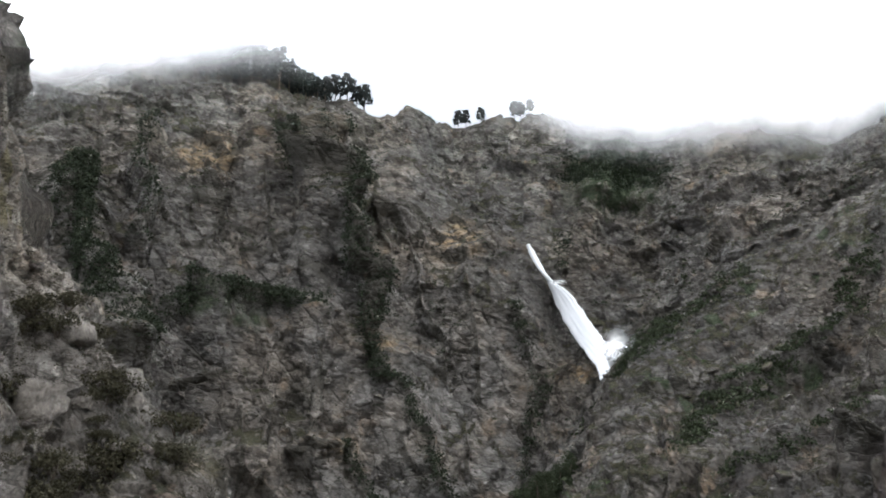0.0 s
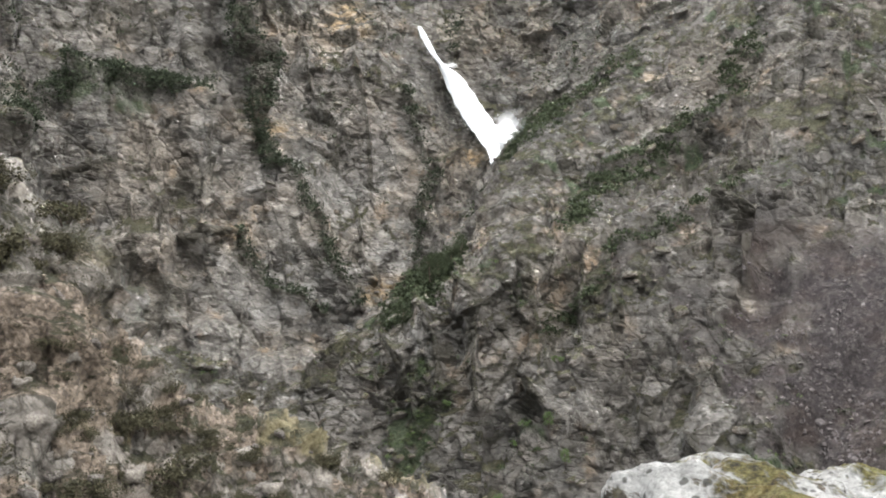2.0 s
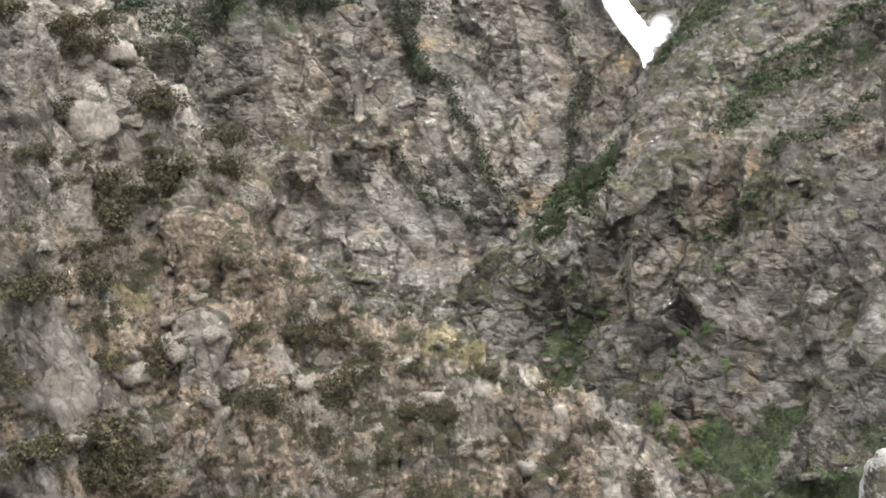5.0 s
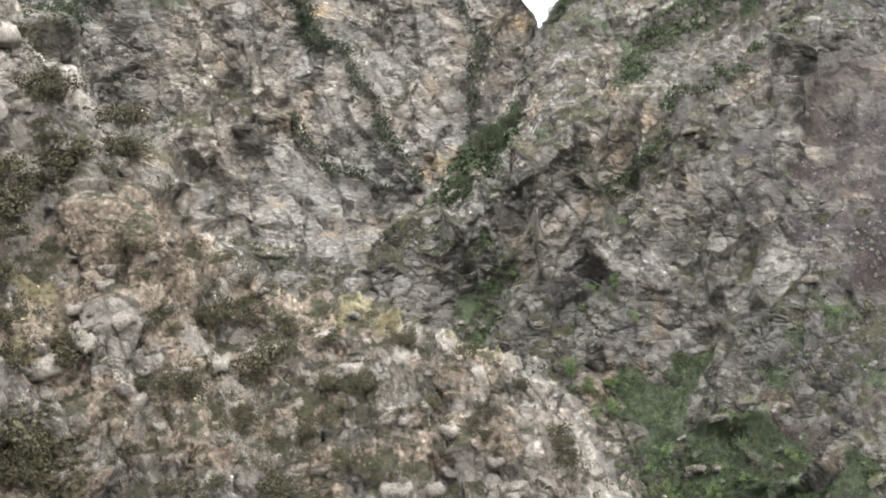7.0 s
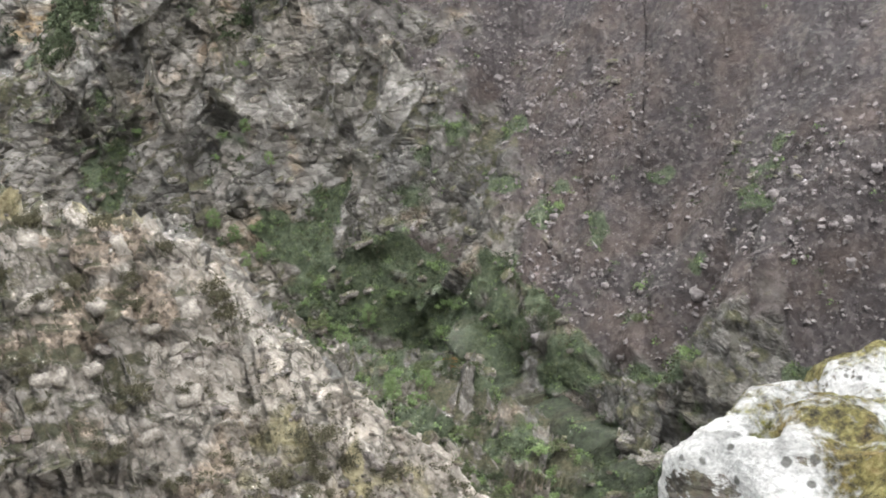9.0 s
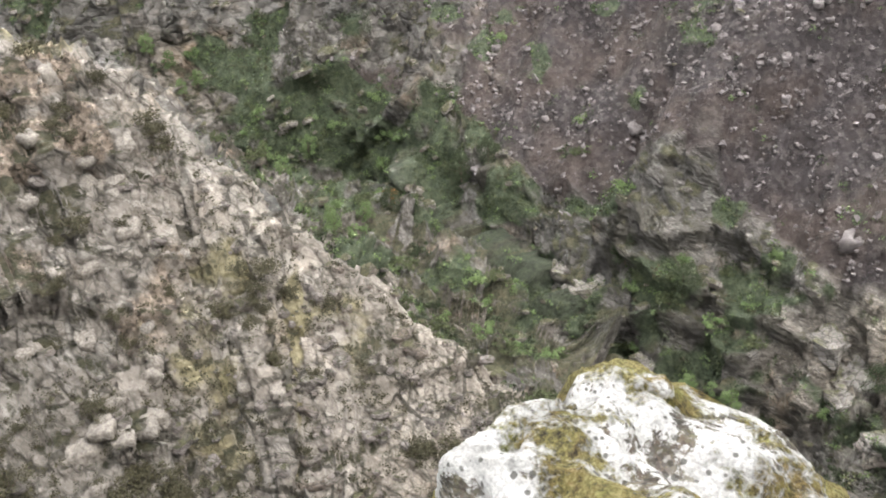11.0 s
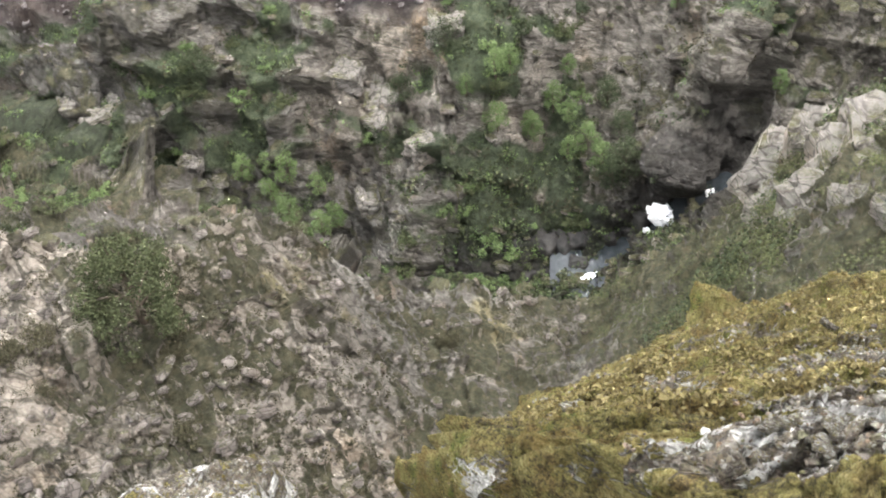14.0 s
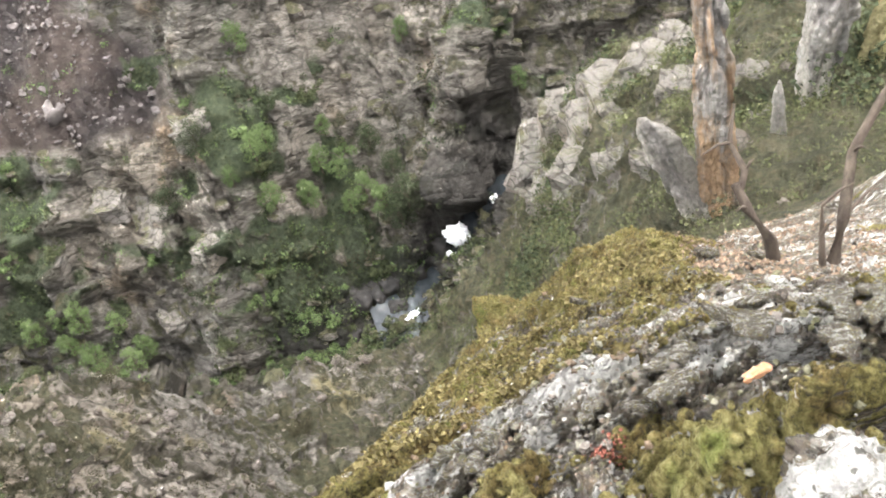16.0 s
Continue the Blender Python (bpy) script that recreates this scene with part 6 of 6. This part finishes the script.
def grains(name, label, mask, count, small, large, material, seed, form, dome):
    """Small cushions or chips bedded into the outcrop, larger where the slope lies farther off."""
    rg = np.random.default_rng(seed)
    idx = np.argwhere(mask)
    idx = idx[rg.choice(len(idx), count)]
    c = OUT[idx[:, 0], idx[:, 1]] + rg.uniform(-0.012, 0.012, (count, 3)) * [1, 1, 0.2]
    s = small * (large / small) ** (rg.random(count) ** 1.8) * (0.7 + 0.22 * (c[:, 0] - 2.0))
    shape, f = block_shapes(count, rg, dome)
    if dome:
        shape = shape / (0.35 + 0.65 * np.linalg.norm(shape, axis=2, keepdims=True))
    shape = shape * np.array(form) * s[:, None, None]
    turn = turned(rg.normal(size=count) * 22 - 25, 2) @ turned(rg.normal(size=count) * 12 + 42, 1) @ turned(rg.normal(size=count) * 12 - 8, 0)
    p = np.einsum("nij,nkj->nki", turn, shape) + c[:, None]
    k = shape.shape[1]
    f = (f[None] + (np.arange(count) * k)[:, None, None]).reshape(-1, 4)
    return tagged(new(name, mesh_from(name, p.reshape(-1, 3), f, material, dome)), label, name.replace("_", " "), kind="stuff")


def chip_material():
    m, nt, b = mat("schist_chips", 0.9)
    geo = nt.nodes.new("ShaderNodeNewGeometry")
    v = coords(nt)
    fine = noise_tex(nt, v, 60.0, 6, 0.7)
    col = ramp(nt, geo.outputs["Random Per Island"], [(0.0, (0.045, 0.038, 0.032)), (0.25, (0.115, 0.098, 0.082)), (0.45, (0.17, 0.120, 0.078)), (0.6, (0.21, 0.195, 0.18)), (0.78, (0.13, 0.125, 0.060)), (0.95, (0.28, 0.265, 0.235)), (1.0, (0.42, 0.41, 0.38))])
    col = blend(nt, 0.8, col, ramp(nt, fine, [(0.3, grey(0.15)), (0.7, grey(0.85))]), "OVERLAY")
    nt.links.new(col, b.inputs["Base Color"])
    relief(nt, b, fine, 0.02)
    return m


CHIP = chip_material()
MOSS_PAD = outcrop_material("moss_pads", 0.1, 0.9)
grains("moss_pads", "rounded yellow-green pads of moss on the outcrop", seen_part & (OUT_MOSS > 0.34) & (OUT[..., 0] < 7.5), 5000, 0.005, 0.020, MOSS_PAD, 611, (1.0, 1.0, 0.75), True)
grains("schist_chips", "small chips and crumbs of grey-brown schist", seen_part & (OUT_MOSS < 0.42) & (OUT[..., 0] < 6.5), 12000, 0.004, 0.016, CHIP, 612, (1.0, 0.7, 0.40), False)
tufts("moss_grass", "stringy yellow-brown moss and grass on the mound", seen_part & (OUT_MOSS > 0.42) & (OUT[..., 0] > 2.75), 18000, 0.013, MOSS, 604, 0.4, 0.3)
red = (np.hypot(OUT[..., 0] - 2.17, OUT[..., 1] - 0.61) < 0.025)
tufts("red_stonecrop", "small patch of reddish stonecrop on the rock", red, 260, 0.0035, RED_LEAF, 603)

def outcrop_pieces():
    """Loose schist slabs along the broken crest of the outcrop."""
    rg = np.random.default_rng(620)
    SLAB = outcrop_material("schist_slab", 0.62, 0.22)
    slabs = [rock_mesh("slab", (1.0, 0.55, 0.16), 621 + k, SLAB, 26, 14, 0.34, 0.42, 0.08) for k in range(6)]
    for k in range(90):
        y = rg.uniform(-0.3, 0.98)
        x = crest_x(y) - 0.08 + rg.normal() * 0.09
        if k > 62:
            x, y = rg.uniform(2.7, 5.5), rg.uniform(-1.0, 1.8)
        z = float(outcrop_height(np.array(x), np.array(y))[0])
        size = rg.uniform(0.02, 0.06) if k <= 62 else rg.uniform(0.03, 0.10)
        ob = part("slab", slabs[k % 6], OUT_THING)
        ob.matrix_basis = pose(x, y, z + 0.01, rg.normal() * 9 - 12, 38 + rg.normal() * 9, rg.normal() * 16 - 25) @ Matrix.Scale(size, 4)


outcrop_pieces()


def edge_boulder(label, radii, seed, place):
    ob = tagged(new("edge_rock", rock_mesh("edge_rock", radii, seed, EDGE, 170, 120, 0.10, 0.42, 0.05)), label, "rock", "boulders at the cliff edge")
    p = np.array([v.co[:] for v in ob.data.vertices])
    moss = 0.12 * bump(p[:, 2], 0.72, 0.16) + 0.25 + 0.26 * vnoise(p * 5.0, seed + 5)
    ob.data.attributes.new("moss", "FLOAT", "POINT").data.foreach_set("value", moss.astype(np.float32))
    ob.matrix_basis = place


edge_boulder("flat-topped boulder crusted white with lichen and yellow moss", (0.24, 0.33, 0.90), 640, pose(0.55, 1.24, -1.42, -4.0, 3.0, -7.1))
edge_boulder("pale boulder with white lichen leaning on its neighbour", (0.36, 0.40, 0.90), 644, pose(0.935, 1.522, -1.553, 20.0, 9.5, -64.7))
LEDGE = outcrop_material("lichened_ledge", 0.62, 0.24)
ledge_rock = tagged(new("ledge_rock", rock_mesh("ledge_rock", (1.72, 0.85, 1.25), 650, LEDGE, 130, 80, 0.16, 0.42, 0.06)), "mossy lichen-spotted ledge below the cliff edge", "rock")
ledge_rock.matrix_basis = pose(1.28, 4.22, -6.15, 0, 4, -37)
pocket = tagged(new("lichen_rock", rock_mesh("lichen_rock", (0.10, 0.07, 0.055), 660, LICHEN, 70, 40, 0.30, 0.6, 0.10)), "small rock with thick white lichen on the outcrop", "rock")
pocket.matrix_basis = pose(1.97, 0.31, -1.02, 0, 14, 20)
chip = tagged(new("orange_stone", rock_mesh("orange_stone", (0.020, 0.009, 0.005), 670, ORANGE, 40, 24, 0.35, 0.45)), "freshly broken orange stone on the outcrop", "stone")
chip.matrix_basis = pose(2.2, 0.39, float(outcrop_height(np.array(2.2), np.array(0.39))[0]) + 0.016, 10, 40, 100)


def pillar(label, at, size, lean, seed, material):
    """An angular blade of rock: flat faces, tapering upward, with ledges and cracks."""
    rg = np.random.default_rng(seed)
    nu, nv = 72, 84
    u = np.linspace(0, 2 * np.pi, nu, endpoint=False)[:, None]
    t = np.linspace(0, 1, nv)[None, :]
    r = np.full((nu, nv), 9.0)
    for k in range(8):
        face = k * 2 * np.pi / 8 + rg.uniform(-0.3, 0.3)
        far = rg.uniform(0.62, 1.0) * (1 - rg.uniform(0.25, 0.75) * t ** rg.uniform(0.8, 2.2))
        r = np.minimum(r, far / np.maximum(np.cos(u - face + 0.3 * t), 0.12))
    r = r * np.clip((1.0 - t) / 0.22, 0.02, 1) ** 0.7
    p = np.stack([r * np.cos(u) * size[0], r * np.sin(u) * size[1], (2 * t - 1) * size[2] + 0 * u], -1)
    n = np.stack([np.cos(u) + 0 * t, np.sin(u) + 0 * t, 0 * u + 0 * t], -1)
    w = min(size[0], size[1])
    d = 0.14 * w * fbm(p * [1, 1, 0.16] / w, 4, seed) + 0.20 * w * blocks(p * [1, 1, 0.22], 0.7 * w, seed + 1) + 0.12 * w * blocks(p * [1, 1, 0.3], 0.32 * w, seed + 2) + 0.04 * w * fbm(p / w * 6, 3, seed + 3)
    p = p + n * (d * np.clip((1 - t) / 0.12, 0, 1))[..., None]
    ob = tagged(new("rock_pillar", mesh_from("rock_pillar", p.reshape(-1, 3), grid_faces(nu, nv, wrap=True), material)), label, "rock pillar", "rock pillars below the outcrop")
    ob.matrix_basis = pose(*at, *lean)
    return ob


pillar("tall rock blade with an orange-stained face", (22.8, -2.25, -19.4), (0.95, 0.85, 5.2), (-3, 4, 25), 700, PILLAR)
pillar("grey slanting rock blade beside the taller one", (22.45, -1.25, -22.0), (0.85, 0.85, 2.7), (-24, 3, 20), 701, GREY_CLIFF)
pillar("thin grey rock blade", (26.7, -5.0, -24.6), (0.42, 0.42, 2.0), (-4, 4, 10), 702, GREY_CLIFF)
pillar("pale grey overhanging crag", (31.4, -7.1, -25.4), (1.35, 1.1, 3.8), (184, 0, 30), 703, GREY_CLIFF)
pillar("crag coated with yellow lichen", (30.9, -9.0, -24.6), (0.9, 0.8, 3.0), (6, 0, 15), 704, YELLOW_CRUST)


def dead_twig(points, radii, seed):
    base = tagged(new("dead_twig"), "bare grey-brown twig rooted in the slope", "twig", "bare twigs on the slope")
    part("stem", mesh_from("twig_stem", *tube(points, radii, 7), TWIG, True), base)
    rg = np.random.default_rng(seed)
    for k in range(2):
        p = np.array(points[1 + k])
        q = p + rg.normal(size=3) * [0.08, 0.08, 0.04] + [0, 0, 0.08]
        part("side_twig", mesh_from("twig_side", *tube([p, (p + q) / 2 + [0, 0, 0.02], q], [0.010, 0.007, 0.003], 5), TWIG, True), base)


dead_twig([(4.67, -0.22, -4.05), (4.70, -0.18, -3.85), (4.76, -0.06, -3.66), (4.82, 0.00, -3.55)], [0.038, 0.035, 0.028, 0.022], 1)
dead_twig([(4.80, -0.02, -3.60), (4.86, -0.05, -3.50), (4.96, 0.02, -3.40), (5.10, -0.01, -3.28)], [0.022, 0.018, 0.014, 0.006], 2)
dead_twig([(4.30, -0.37, -3.52), (4.36, -0.39, -3.30), (4.52, -0.42, -3.06), (4.62, -0.52, -2.88), (4.74, -0.66, -2.66)], [0.034, 0.029, 0.022, 0.019, 0.011], 3)
dead_twig([(4.28, -0.32, -3.52), (4.31, -0.30, -3.35), (4.35, -0.29, -3.2)], [0.018, 0.013, 0.005], 4)
